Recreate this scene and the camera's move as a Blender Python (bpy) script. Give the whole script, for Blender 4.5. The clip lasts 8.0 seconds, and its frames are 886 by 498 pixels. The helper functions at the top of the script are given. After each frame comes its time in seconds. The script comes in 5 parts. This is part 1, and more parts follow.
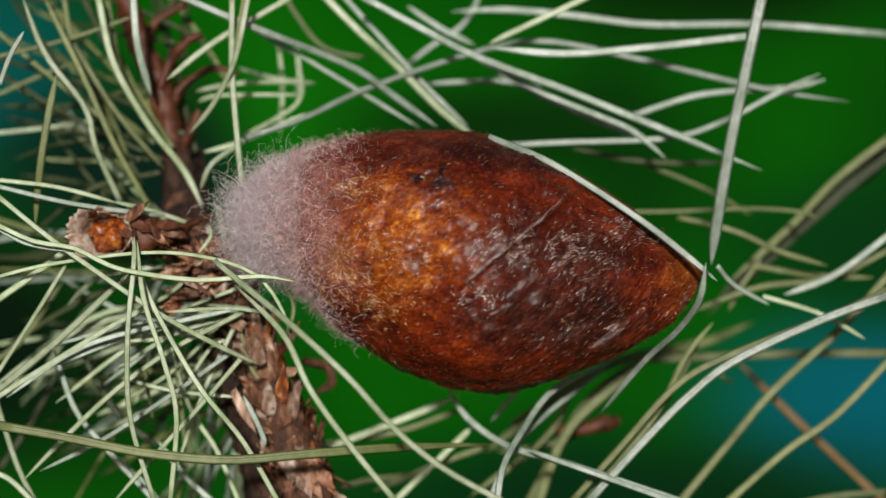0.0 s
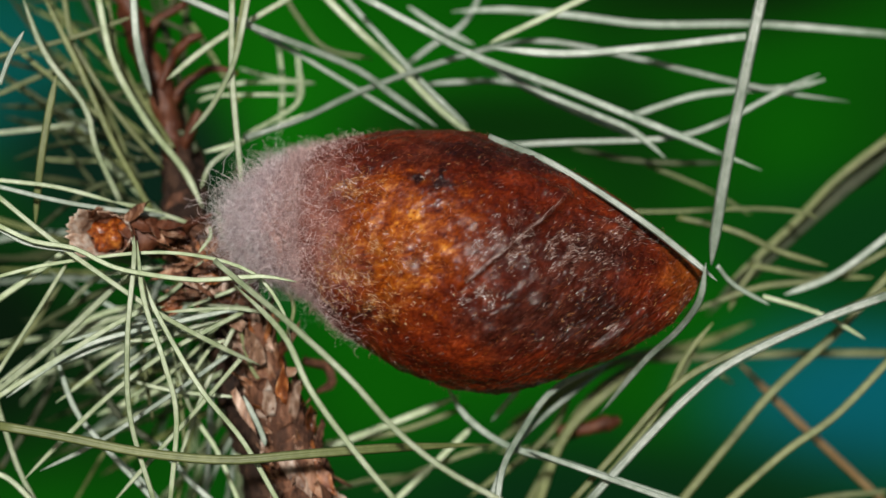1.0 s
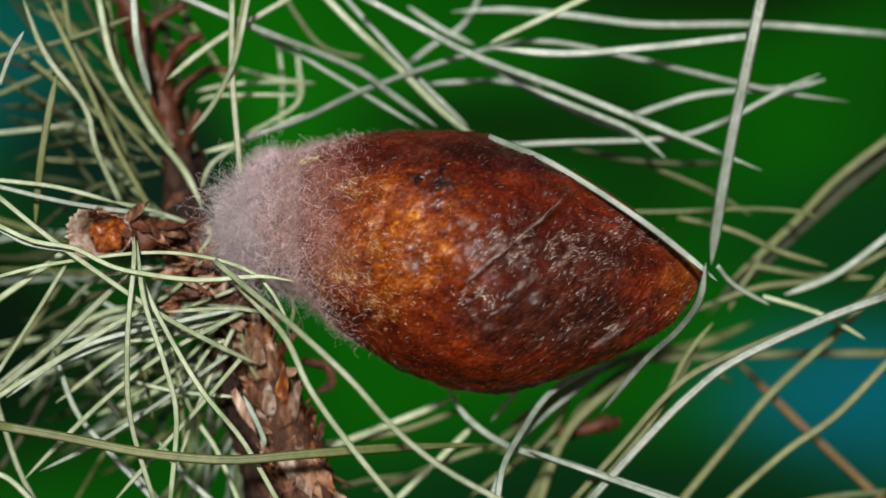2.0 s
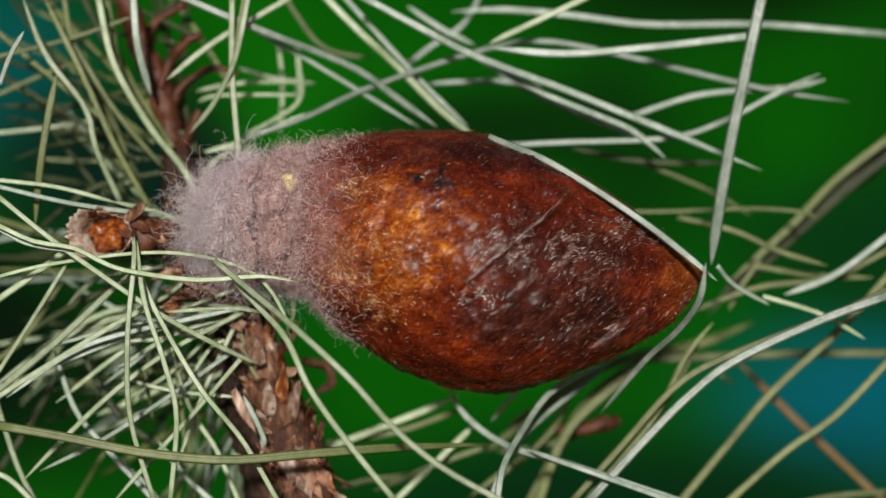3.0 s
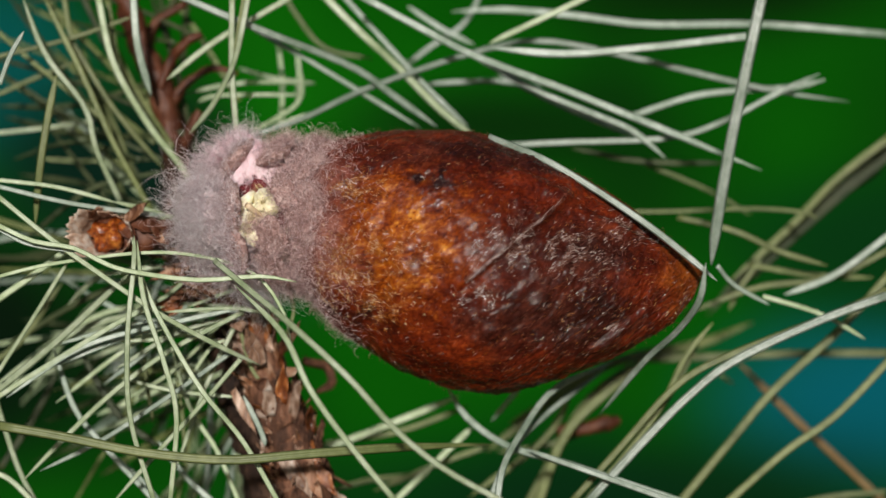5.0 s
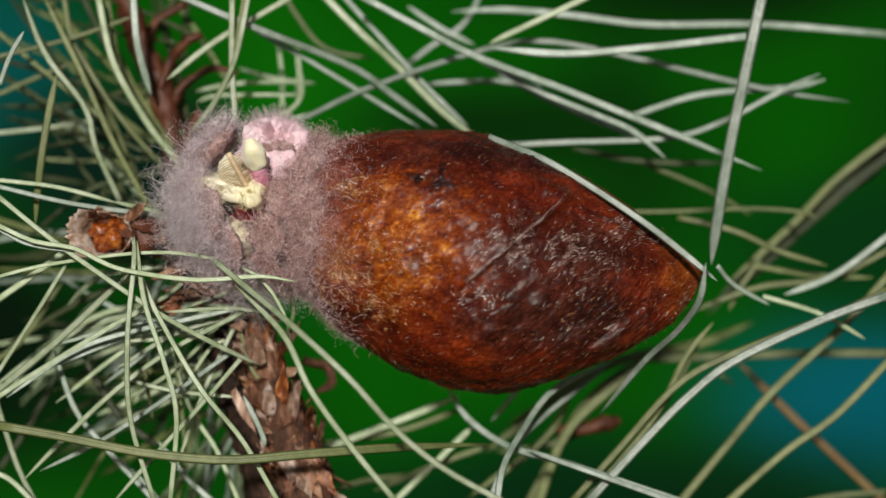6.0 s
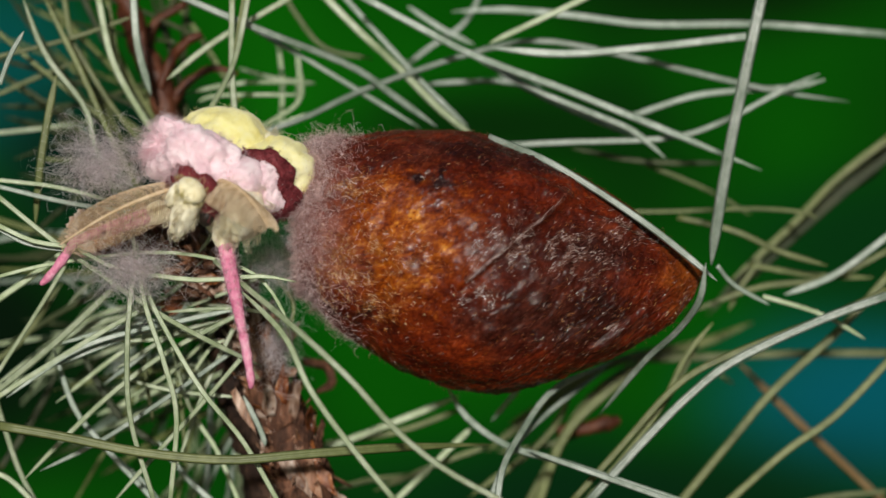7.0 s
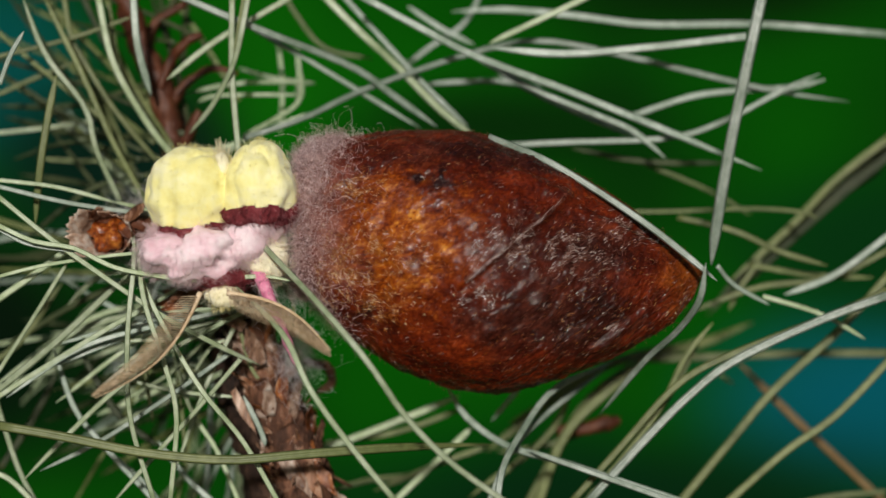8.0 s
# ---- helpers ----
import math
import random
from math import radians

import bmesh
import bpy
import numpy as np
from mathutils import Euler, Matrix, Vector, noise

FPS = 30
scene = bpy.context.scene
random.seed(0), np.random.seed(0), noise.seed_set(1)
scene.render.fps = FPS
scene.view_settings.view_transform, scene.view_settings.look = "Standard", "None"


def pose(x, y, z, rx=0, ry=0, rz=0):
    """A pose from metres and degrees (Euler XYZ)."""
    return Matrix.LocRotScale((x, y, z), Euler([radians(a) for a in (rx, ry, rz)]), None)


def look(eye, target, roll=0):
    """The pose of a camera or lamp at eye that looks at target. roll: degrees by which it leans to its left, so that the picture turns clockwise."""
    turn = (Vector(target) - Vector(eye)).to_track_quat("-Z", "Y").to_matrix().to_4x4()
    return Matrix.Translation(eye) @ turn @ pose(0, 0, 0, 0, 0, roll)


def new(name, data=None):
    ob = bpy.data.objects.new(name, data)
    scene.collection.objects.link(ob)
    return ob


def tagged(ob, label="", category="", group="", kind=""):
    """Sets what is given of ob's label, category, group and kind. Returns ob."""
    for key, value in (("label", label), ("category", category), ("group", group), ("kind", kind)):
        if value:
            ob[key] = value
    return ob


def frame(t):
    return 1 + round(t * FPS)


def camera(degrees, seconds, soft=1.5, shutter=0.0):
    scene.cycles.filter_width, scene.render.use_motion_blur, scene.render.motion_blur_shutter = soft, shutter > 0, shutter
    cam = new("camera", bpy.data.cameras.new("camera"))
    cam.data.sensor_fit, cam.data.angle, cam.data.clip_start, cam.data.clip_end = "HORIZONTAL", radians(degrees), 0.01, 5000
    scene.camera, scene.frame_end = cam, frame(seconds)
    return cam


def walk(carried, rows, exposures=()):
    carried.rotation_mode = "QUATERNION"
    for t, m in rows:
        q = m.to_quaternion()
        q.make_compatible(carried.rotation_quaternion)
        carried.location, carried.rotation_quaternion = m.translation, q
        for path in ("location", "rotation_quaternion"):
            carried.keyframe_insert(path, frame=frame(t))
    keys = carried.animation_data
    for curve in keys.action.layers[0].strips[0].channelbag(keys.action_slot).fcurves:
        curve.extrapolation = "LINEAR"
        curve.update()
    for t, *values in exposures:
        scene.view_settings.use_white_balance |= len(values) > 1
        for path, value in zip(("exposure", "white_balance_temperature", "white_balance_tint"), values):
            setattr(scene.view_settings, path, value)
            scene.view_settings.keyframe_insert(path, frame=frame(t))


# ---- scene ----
# A moth leaves its cocoon on a pine branch. Sizes below are in millimetres round a point 1.2 m over the ground.
MM = 0.001
HEIGHT = 1.2

# ---- camera ----
cam = camera(24, 8.0, soft=1.5)
walk(cam, [(0, look((0, -0.2213, HEIGHT), (0, 0, HEIGHT))), (8, look((0, -0.2213, HEIGHT), (0, 0, HEIGHT)))],
     exposures=[(0, 0.0), (3.5, -0.05), (6.0, -0.16), (8.0, -0.36)])
cam.data.dof.use_dof = True
cam.data.dof.focus_distance = 0.2155
cam.data.dof.aperture_fstop = 12.5

# ---- world and sun ----
world = bpy.data.worlds.new("sky")
scene.world = world
world.use_nodes = True
sky = world.node_tree.nodes.new("ShaderNodeTexSky")
sky.sky_type, sky.sun_disc = "NISHITA", False
sky.sun_elevation, sky.sun_rotation = radians(14), radians(183)
world.node_tree.links.new(sky.outputs[0], world.node_tree.nodes["Background"].inputs[0])
world.node_tree.nodes["Background"].inputs[1].default_value = 0.035
sun = new("sun", bpy.data.lights.new("sun", "SUN"))
sun.data.energy, sun.data.angle, sun.data.color = 4.2, radians(4), (1.0, 0.96, 0.9)
sun.matrix_world = look((-0.1, -2.0, 0.50 + HEIGHT), (0, 0, HEIGHT))


# ---- materials ----
def node(nt, kind, **sets):
    n = nt.nodes.new(kind)
    for k, v in sets.items():
        n.inputs[k].default_value = v
    return n


def base_material(name, rough=0.6, spec=0.4):
    m = bpy.data.materials.new(name)
    m.use_nodes = True
    b = m.node_tree.nodes["Principled BSDF"]
    b.inputs["Roughness"].default_value = rough
    b.inputs["Specular IOR Level"].default_value = spec
    return m, m.node_tree, b


def ramp(nt, fac, stops):
    r = nt.nodes.new("ShaderNodeValToRGB")
    while len(r.color_ramp.elements) < len(stops):
        r.color_ramp.elements.new(0.5)
    for e, (p, c) in zip(r.color_ramp.elements, stops):
        e.position, e.color = p, (*c, 1)
    nt.links.new(fac, r.inputs[0])
    return r.outputs[0]


def noise_of(nt, coord, scale, detail=4, rough=0.6, stretch=None, turn=0.0):
    if stretch:
        mp = nt.nodes.new("ShaderNodeMapping")
        mp.vector_type = "TEXTURE"
        mp.inputs["Rotation"].default_value = (0, radians(-turn), 0)
        mp.inputs["Scale"].default_value = tuple(1 / s for s in stretch)
        nt.links.new(coord, mp.inputs[0])
        coord = mp.outputs[0]
    n = node(nt, "ShaderNodeTexNoise", Scale=scale, Detail=detail, Roughness=rough)
    nt.links.new(coord, n.inputs["Vector"])
    return n.outputs["Fac"]


def mix(nt, a, b, fac, mode="MIX"):
    m = nt.nodes.new("ShaderNodeMix")
    m.data_type, m.blend_type = "RGBA", mode
    for v, i in ((fac, 0), (a, 6), (b, 7)):
        if isinstance(v, (int, float)):
            m.inputs[i].default_value = v
        elif isinstance(v, tuple):
            m.inputs[i].default_value = (*v, 1)
        else:
            nt.links.new(v, m.inputs[i])
    return m.outputs[2]


def bump(nt, b, height, strength, dist=0.0002):
    bp = node(nt, "ShaderNodeBump", Strength=strength, Distance=dist)
    nt.links.new(height, bp.inputs["Height"])
    nt.links.new(bp.outputs[0], b.inputs["Normal"])


def blob(nt, coord, centre, size, inner=0.3):
    """1 inside a soft ellipsoid, 0 outside."""
    mp = nt.nodes.new("ShaderNodeMapping")
    mp.vector_type = "TEXTURE"
    mp.inputs["Location"].default_value, mp.inputs["Scale"].default_value = centre, size
    nt.links.new(coord, mp.inputs[0])
    ln = nt.nodes.new("ShaderNodeVectorMath")
    ln.operation = "LENGTH"
    nt.links.new(mp.outputs[0], ln.inputs[0])
    r = nt.nodes.new("ShaderNodeMapRange")
    r.interpolation_type = "SMOOTHSTEP"
    for i, v in ((1, 1.0), (2, inner), (3, 0.0), (4, 1.0)):
        r.inputs[i].default_value = v
    nt.links.new(ln.outputs["Value"], r.inputs[0])
    return r.outputs[0]


def object_coord(nt):
    return nt.nodes.new("ShaderNodeTexCoord").outputs["Object"]


def mottled(name, stops, scale, rough=0.6, spec=0.4, bumps=0.3, stretch=None, fine=4.0, dist=0.0002, vary=0.0, sheen=0.0):
    """A surface of mottled colour with fine relief."""
    m, nt, b = base_material(name, rough, spec)
    co = object_coord(nt)
    big, small = noise_of(nt, co, scale, 3, 0.6, stretch), noise_of(nt, co, scale * fine, 3, 0.6, stretch)
    both = mix(nt, big, small, 0.4)
    col = ramp(nt, both, stops)
    if vary:
        info = nt.nodes.new("ShaderNodeObjectInfo")
        hsv = nt.nodes.new("ShaderNodeHueSaturation")
        r = nt.nodes.new("ShaderNodeMapRange")
        r.inputs[3].default_value, r.inputs[4].default_value = 1 - vary, 1 + vary
        nt.links.new(info.outputs["Random"], r.inputs[0])
        nt.links.new(r.outputs[0], hsv.inputs["Value"])
        nt.links.new(col, hsv.inputs["Color"])
        col = hsv.outputs[0]
    nt.links.new(col, b.inputs["Base Color"])
    b.inputs["Sheen Weight"].default_value = sheen
    bump(nt, b, small, bumps, dist)
    return m


def strand_material(name, dark, light, rough=0.4, spec=0.5, glow=0.0, middle=None):
    """Hair or silk whose tone differs from strand to strand; glow: how much light passes through."""
    m, nt, b = base_material(name, rough, spec)
    g = nt.nodes.new("ShaderNodeNewGeometry")
    col = ramp(nt, g.outputs["Random Per Island"], [(0.0, dark), (0.75, middle), (1.0, light)] if middle else [(0.0, dark), (1.0, light)])
    nt.links.new(col, b.inputs["Base Color"])
    if glow:
        tr, mx = nt.nodes.new("ShaderNodeBsdfTranslucent"), nt.nodes.new("ShaderNodeMixShader")
        nt.links.new(col, tr.inputs[0])
        mx.inputs[0].default_value = glow
        nt.links.new(b.outputs[0], mx.inputs[1])
        nt.links.new(tr.outputs[0], mx.inputs[2])
        nt.links.new(mx.outputs[0], nt.nodes["Material Output"].inputs[0])
    return m


NEEDLE_PALE = mottled("pale_needle", [(0.3, (0.150, 0.208, 0.090)), (0.5, (0.310, 0.372, 0.222)), (0.72, (0.495, 0.545, 0.405))], 220, 0.38, 0.6, 0.25, (1, 1, 1), 5, vary=0.3)
NEEDLE_GREY = mottled("waxy_needle", [(0.3, (0.118, 0.165, 0.115)), (0.5, (0.250, 0.305, 0.245)), (0.72, (0.455, 0.50, 0.45))], 240, 0.35, 0.65, 0.25, (1, 1, 1), 5, vary=0.25)
# Olive needles; also needles in shade, with the dimness put into the colour.
NEEDLE_OLIVE = mottled("olive_and_shaded_needle", [(0.3, (0.0684, 0.0836, 0.0228)), (0.5, (0.129, 0.152, 0.0532)), (0.72, (0.213, 0.236, 0.0988))], 220, 0.45, 0.4, 0.25, (1, 1, 1), 5, vary=0.2)
# Same needle with the shade inside the branch put into its colour.
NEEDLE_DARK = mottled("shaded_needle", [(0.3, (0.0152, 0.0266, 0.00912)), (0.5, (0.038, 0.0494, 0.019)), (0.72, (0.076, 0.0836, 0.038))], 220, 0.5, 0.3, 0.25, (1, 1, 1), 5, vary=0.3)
NEEDLE_BROWN = mottled("dry_needle", [(0.3, (0.122, 0.0684, 0.0228)), (0.5, (0.182, 0.106, 0.038)), (0.72, (0.243, 0.167, 0.076))], 220, 0.5, 0.3, 0.25, (1, 1, 1), 5, vary=0.2)
BARK = mottled("bark", [(0.3, (0.02, 0.010, 0.007)), (0.48, (0.08, 0.035, 0.02)), (0.6, (0.18, 0.08, 0.045)), (0.75, (0.30, 0.19, 0.13))], 330, 0.75, 0.25, 0.9, (1, 1, 0.5), 4, 0.0006)
# Bark with the shade at the fork and behind the stem painted in.
BARK_SHADED = mottled("shaded_bark", [(0.3, (0.008, 0.005, 0.004)), (0.5, (0.028, 0.015, 0.010)), (0.7, (0.085, 0.045, 0.028))], 330, 0.8, 0.2, 0.9, (1, 1, 0.5), 4, 0.0006)
BARK_RED = mottled("young_bark", [(0.3, (0.018, 0.006, 0.0036)), (0.5, (0.078, 0.021, 0.0072)), (0.72, (0.156, 0.06, 0.03))], 300, 0.55, 0.35, 0.6, (1, 1, 0.4), 4, 0.0004)
SCALE = mottled("bark_scale", [(0.32, (0.035, 0.012, 0.007)), (0.46, (0.15, 0.060, 0.026)), (0.57, (0.27, 0.15, 0.09)), (0.69, (0.48, 0.37, 0.29))], 420, 0.5, 0.4, 0.9, (1, 1, 0.3), 4, 0.0005, vary=0.5)
SCALE_PALE = mottled("pale_bark_scale", [(0.32, (0.05, 0.020, 0.012)), (0.46, (0.24, 0.135, 0.085)), (0.58, (0.48, 0.345, 0.265)), (0.70, (0.72, 0.62, 0.54))], 420, 0.45, 0.45, 0.9, (1, 1, 0.3), 4, 0.0005, vary=0.35)
SCALE_ORANGE = mottled("resinous_bark_scale", [(0.32, (0.025, 0.006, 0.003)), (0.47, (0.14, 0.038, 0.010)), (0.60, (0.32, 0.115, 0.035)), (0.72, (0.58, 0.36, 0.20))], 420, 0.32, 0.6, 0.9, (1, 1, 0.3), 4, 0.0005, vary=0.35)
BUD_SCALE = mottled("bud_scale", [(0.3, (0.16, 0.06, 0.03)), (0.5, (0.42, 0.28, 0.20)), (0.66, (0.70, 0.62, 0.54))], 300, 0.5, 0.4, 0.5, (1, 1, 1), 4, 0.0003, vary=0.2)
BUD_CORE = mottled("resinous_bud", [(0.36, (0.05, 0.008, 0.002)), (0.5, (0.22, 0.044, 0.006)), (0.66, (0.50, 0.17, 0.03))], 420, 0.28, 0.5, 0.5, (1, 1, 1), 4, 0.0003)
SILK_PAD = mottled("felted_silk", [(0.3, (0.24, 0.155, 0.16)), (0.5, (0.64, 0.50, 0.515)), (0.7, (0.86, 0.75, 0.765))], 900, 0.9, 0.1, 1.0, (1, 1, 1), 4, 0.0006, sheen=0.2)
SILK = strand_material("silk_fibre", (0.34, 0.22, 0.235), (0.98, 0.94, 0.96), 0.5, 0.4, 0.25, (0.84, 0.71, 0.735))
SILK_PINK = strand_material("pink_brown_silk_fibre", (0.13, 0.040, 0.034), (0.97, 0.85, 0.85), 0.45, 0.4, 0.25, (0.82, 0.575, 0.555))
FLUFF = strand_material("loose_silk_fibre", (0.62, 0.52, 0.54), (0.99, 0.97, 0.98), 0.5, 0.4, 0.6, (0.92, 0.86, 0.88))
PAD_BROWN = mottled("brown_felted_silk", [(0.3, (0.10, 0.030, 0.024)), (0.5, (0.52, 0.32, 0.29)), (0.7, (0.80, 0.62, 0.59))], 900, 0.9, 0.1, 1.0, (1, 1, 1), 4, 0.0006, sheen=0.1)
SILK_BROWN = strand_material("brown_silk_fibre", (0.10, 0.022, 0.010), (0.38, 0.16, 0.10), 0.5, 0.4)
THREAD = strand_material("silk_thread", (0.012, 0.002, 0.001), (0.52, 0.20, 0.07), 0.18, 1.0, 0.0, (0.12, 0.018, 0.004))
# Pale silk flecks whose light tone also paints glints on the shell.
PALE_GLINT_THREAD = strand_material("pale_glint_thread", (0.02, 0.005, 0.003), (0.97, 0.84, 0.78), 0.2, 1.0, 0.0, (0.24, 0.10, 0.07))
# Golden silk; its brightest tone is a painted highlight.
GOLD_GLINT_THREAD = strand_material("golden_glint_thread", (0.08, 0.008, 0.001), (0.98, 0.80, 0.48), 0.2, 1.0, 0.0, (0.50, 0.16, 0.015))
YELLOW = mottled("yellow_fur", [(0.28, (0.80, 0.69, 0.20)), (0.46, (0.90, 0.84, 0.36)), (0.66, (0.94, 0.91, 0.62))], 130, 0.7, 0.25, 0.12, (1, 1, 1), 6, 0.0002, sheen=0.3)
CREAM = mottled("cream_fur", [(0.28, (0.72, 0.62, 0.32)), (0.5, (0.88, 0.82, 0.58)), (0.72, (0.95, 0.92, 0.78))], 200, 0.85, 0.15, 0.4, (1, 1, 1), 5, 0.0002, sheen=0.3)
PINK = mottled("pink_fur", [(0.28, (0.66, 0.38, 0.45)), (0.48, (0.84, 0.62, 0.67)), (0.68, (0.94, 0.84, 0.86))], 200, 0.85, 0.15, 0.2, (1, 1, 1), 5, 0.0002, sheen=0.3)
MAROON = mottled("maroon_fur", [(0.28, (0.05, 0.008, 0.010)), (0.5, (0.16, 0.025, 0.030)), (0.72, (0.30, 0.08, 0.09))], 420, 0.85, 0.15, 0.8, (1, 1, 1), 5, 0.0005)
LEG_PINK = mottled("pink_leg", [(0.28, (0.46, 0.10, 0.19)), (0.5, (0.70, 0.25, 0.38)), (0.72, (0.84, 0.50, 0.58))], 420, 0.7, 0.25, 0.7, (1, 1, 1), 4, 0.0003)
TAN = mottled("tan_antenna", [(0.28, (0.42, 0.28, 0.14)), (0.5, (0.62, 0.46, 0.29)), (0.72, (0.80, 0.66, 0.48))], 420, 0.6, 0.3, 0.4, (1, 1, 1), 4, 0.0002)
PINK_HAIR = strand_material("pink_hair", (0.84, 0.60, 0.66), (0.97, 0.93, 0.94), 0.6, 0.3, 0.6, (0.93, 0.80, 0.83))
YELLOW_HAIR = strand_material("yellow_hair", (0.66, 0.56, 0.18), (0.90, 0.86, 0.56), 0.6, 0.3, 0.45)
DARK_EYE = mottled("dark_eye", [(0.3, (0.01, 0.008, 0.006)), (0.7, (0.03, 0.02, 0.015))], 400, 0.5, 0.3, 0.1)


def cocoon_material():
    """Matted silk: deep red-brown with an amber shoulder, under a thin glossy layer whose fine fibres glint."""
    m, nt, b = base_material("cocoon_shell", 0.6, 0.06)
    co = object_coord(nt)
    big = noise_of(nt, co, 150, 4, 0.65)
    mid = noise_of(nt, co, 620, 4, 0.7)
    grain = mix(nt, noise_of(nt, co, 3400, 4, 0.8, (0.3, 1, 1), 48), noise_of(nt, co, 3400, 4, 0.8, (0.3, 1, 1), 5), 0.5)
    both = mix(nt, mix(nt, big, mid, 0.45), grain, 0.5)
    red = ramp(nt, both, [(0.36, (0.012, 0.0014, 0.0006)), (0.46, (0.060, 0.0060, 0.0016)), (0.54, (0.150, 0.0170, 0.0030)), (0.64, (0.34, 0.060, 0.010))])
    amber = ramp(nt, both, [(0.41, (0.024, 0.0024, 0.0004)), (0.475, (0.16, 0.023, 0.0015)), (0.535, (0.38, 0.092, 0.0040)), (0.60, (0.80, 0.38, 0.045))])
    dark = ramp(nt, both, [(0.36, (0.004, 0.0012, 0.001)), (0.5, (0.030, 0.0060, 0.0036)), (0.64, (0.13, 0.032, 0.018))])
    rust = ramp(nt, both, [(0.38, (0.040, 0.006, 0.001)), (0.5, (0.16, 0.030, 0.004)), (0.62, (0.36, 0.10, 0.014))])
    pink = ramp(nt, both, [(0.36, (0.030, 0.006, 0.004)), (0.5, (0.20, 0.070, 0.052)), (0.64, (0.46, 0.25, 0.215))])
    wob = nt.nodes.new("ShaderNodeVectorMath")
    wob.operation = "MULTIPLY_ADD"
    wn = node(nt, "ShaderNodeTexNoise", Scale=170.0, Detail=4.0)
    nt.links.new(co, wn.inputs["Vector"])
    wob.inputs[1].default_value = (0.010, 0.010, 0.010)
    nt.links.new(wn.outputs["Color"], wob.inputs[0])
    nt.links.new(co, wob.inputs[2])
    wc = wob.outputs[0]
    mm = lambda p: tuple(MM * (v - o) + 0.005 for v, o in zip(p, COCOON_BASE))
    patch = noise_of(nt, co, 320, 3, 0.6)
    mottle = ramp(nt, patch, [(0.44, (1, 1, 1)), (0.62, (0.30, 0.30, 0.30))])
    amber_area = nt.nodes.new("ShaderNodeMath")
    amber_area.operation = "MULTIPLY"
    nt.links.new(mottle, amber_area.inputs[0])
    nt.links.new(blob(nt, wc, mm((-4.6, -11.0, 1.2)), (0.0125, 0.02, 0.0100), 0.05), amber_area.inputs[1])
    c = mix(nt, red, amber, amber_area.outputs[0])
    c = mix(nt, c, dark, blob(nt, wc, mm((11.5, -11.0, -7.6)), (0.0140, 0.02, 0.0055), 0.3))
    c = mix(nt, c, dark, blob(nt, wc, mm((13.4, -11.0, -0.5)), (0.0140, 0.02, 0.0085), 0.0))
    for spot, size in (((0.3, -11.0, 5.5), (0.0030, 0.02, 0.0016)), ((-3.6, -11.0, 6.0), (0.0022, 0.02, 0.0012)), ((-8.4, -11.0, -6.6), (0.0013, 0.02, 0.0024)), ((0.6, -11.0, 6.6), (0.0012, 0.02, 0.0024))):
        c = mix(nt, c, (0.016, 0.004, 0.003), blob(nt, wc, mm(spot), size, 0.3))
    # Dark band along the upper edge: shade put into the colour.
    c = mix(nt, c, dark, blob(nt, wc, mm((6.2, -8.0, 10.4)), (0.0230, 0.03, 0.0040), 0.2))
    c = mix(nt, c, rust, blob(nt, wc, mm((26.0, -6.0, -2.0)), (0.0050, 0.03, 0.0065), 0.2))
    c = mix(nt, c, pink, blob(nt, wc, mm((-15.3, -8.0, 2.4)), (0.0080, 0.02, 0.0120), 0.3))
    nt.links.new(c, b.inputs["Base Color"])
    weave = noise_of(nt, co, 3600, 3, 0.7, (0.2, 1, 1), 40)
    cross = noise_of(nt, co, 3600, 3, 0.7, (0.25, 1, 1), 75)
    both_ways = mix(nt, weave, cross, 0.45)
    bump(nt, b, mix(nt, both_ways, mid, 0.3), 1.0, 0.00020)
    shine = node(nt, "ShaderNodeBump", Strength=1.0, Distance=0.00024)
    fibres = mix(nt, noise_of(nt, co, 6400, 2, 0.6, (0.22, 1, 1), 38), noise_of(nt, co, 5200, 2, 0.6, (0.25, 1, 1), 8), 0.45)
    nt.links.new(mix(nt, both_ways, fibres, 0.6), shine.inputs["Height"])
    nt.links.new(shine.outputs[0], b.inputs["Coat Normal"])
    b.inputs["Coat Roughness"].default_value, b.inputs["Coat IOR"].default_value = 0.17, 1.55
    streak = mix(nt, noise_of(nt, co, 1500, 4, 0.7, (0.14, 1, 1), 33), noise_of(nt, co, 420, 3, 0.6, (0.5, 1, 1), 40), 0.2)
    nt.links.new(ramp(nt, streak, [(0.47, (0.02, 0.02, 0.02)), (0.58, (0.85, 0.85, 0.85))]), b.inputs["Coat Weight"])
    return m


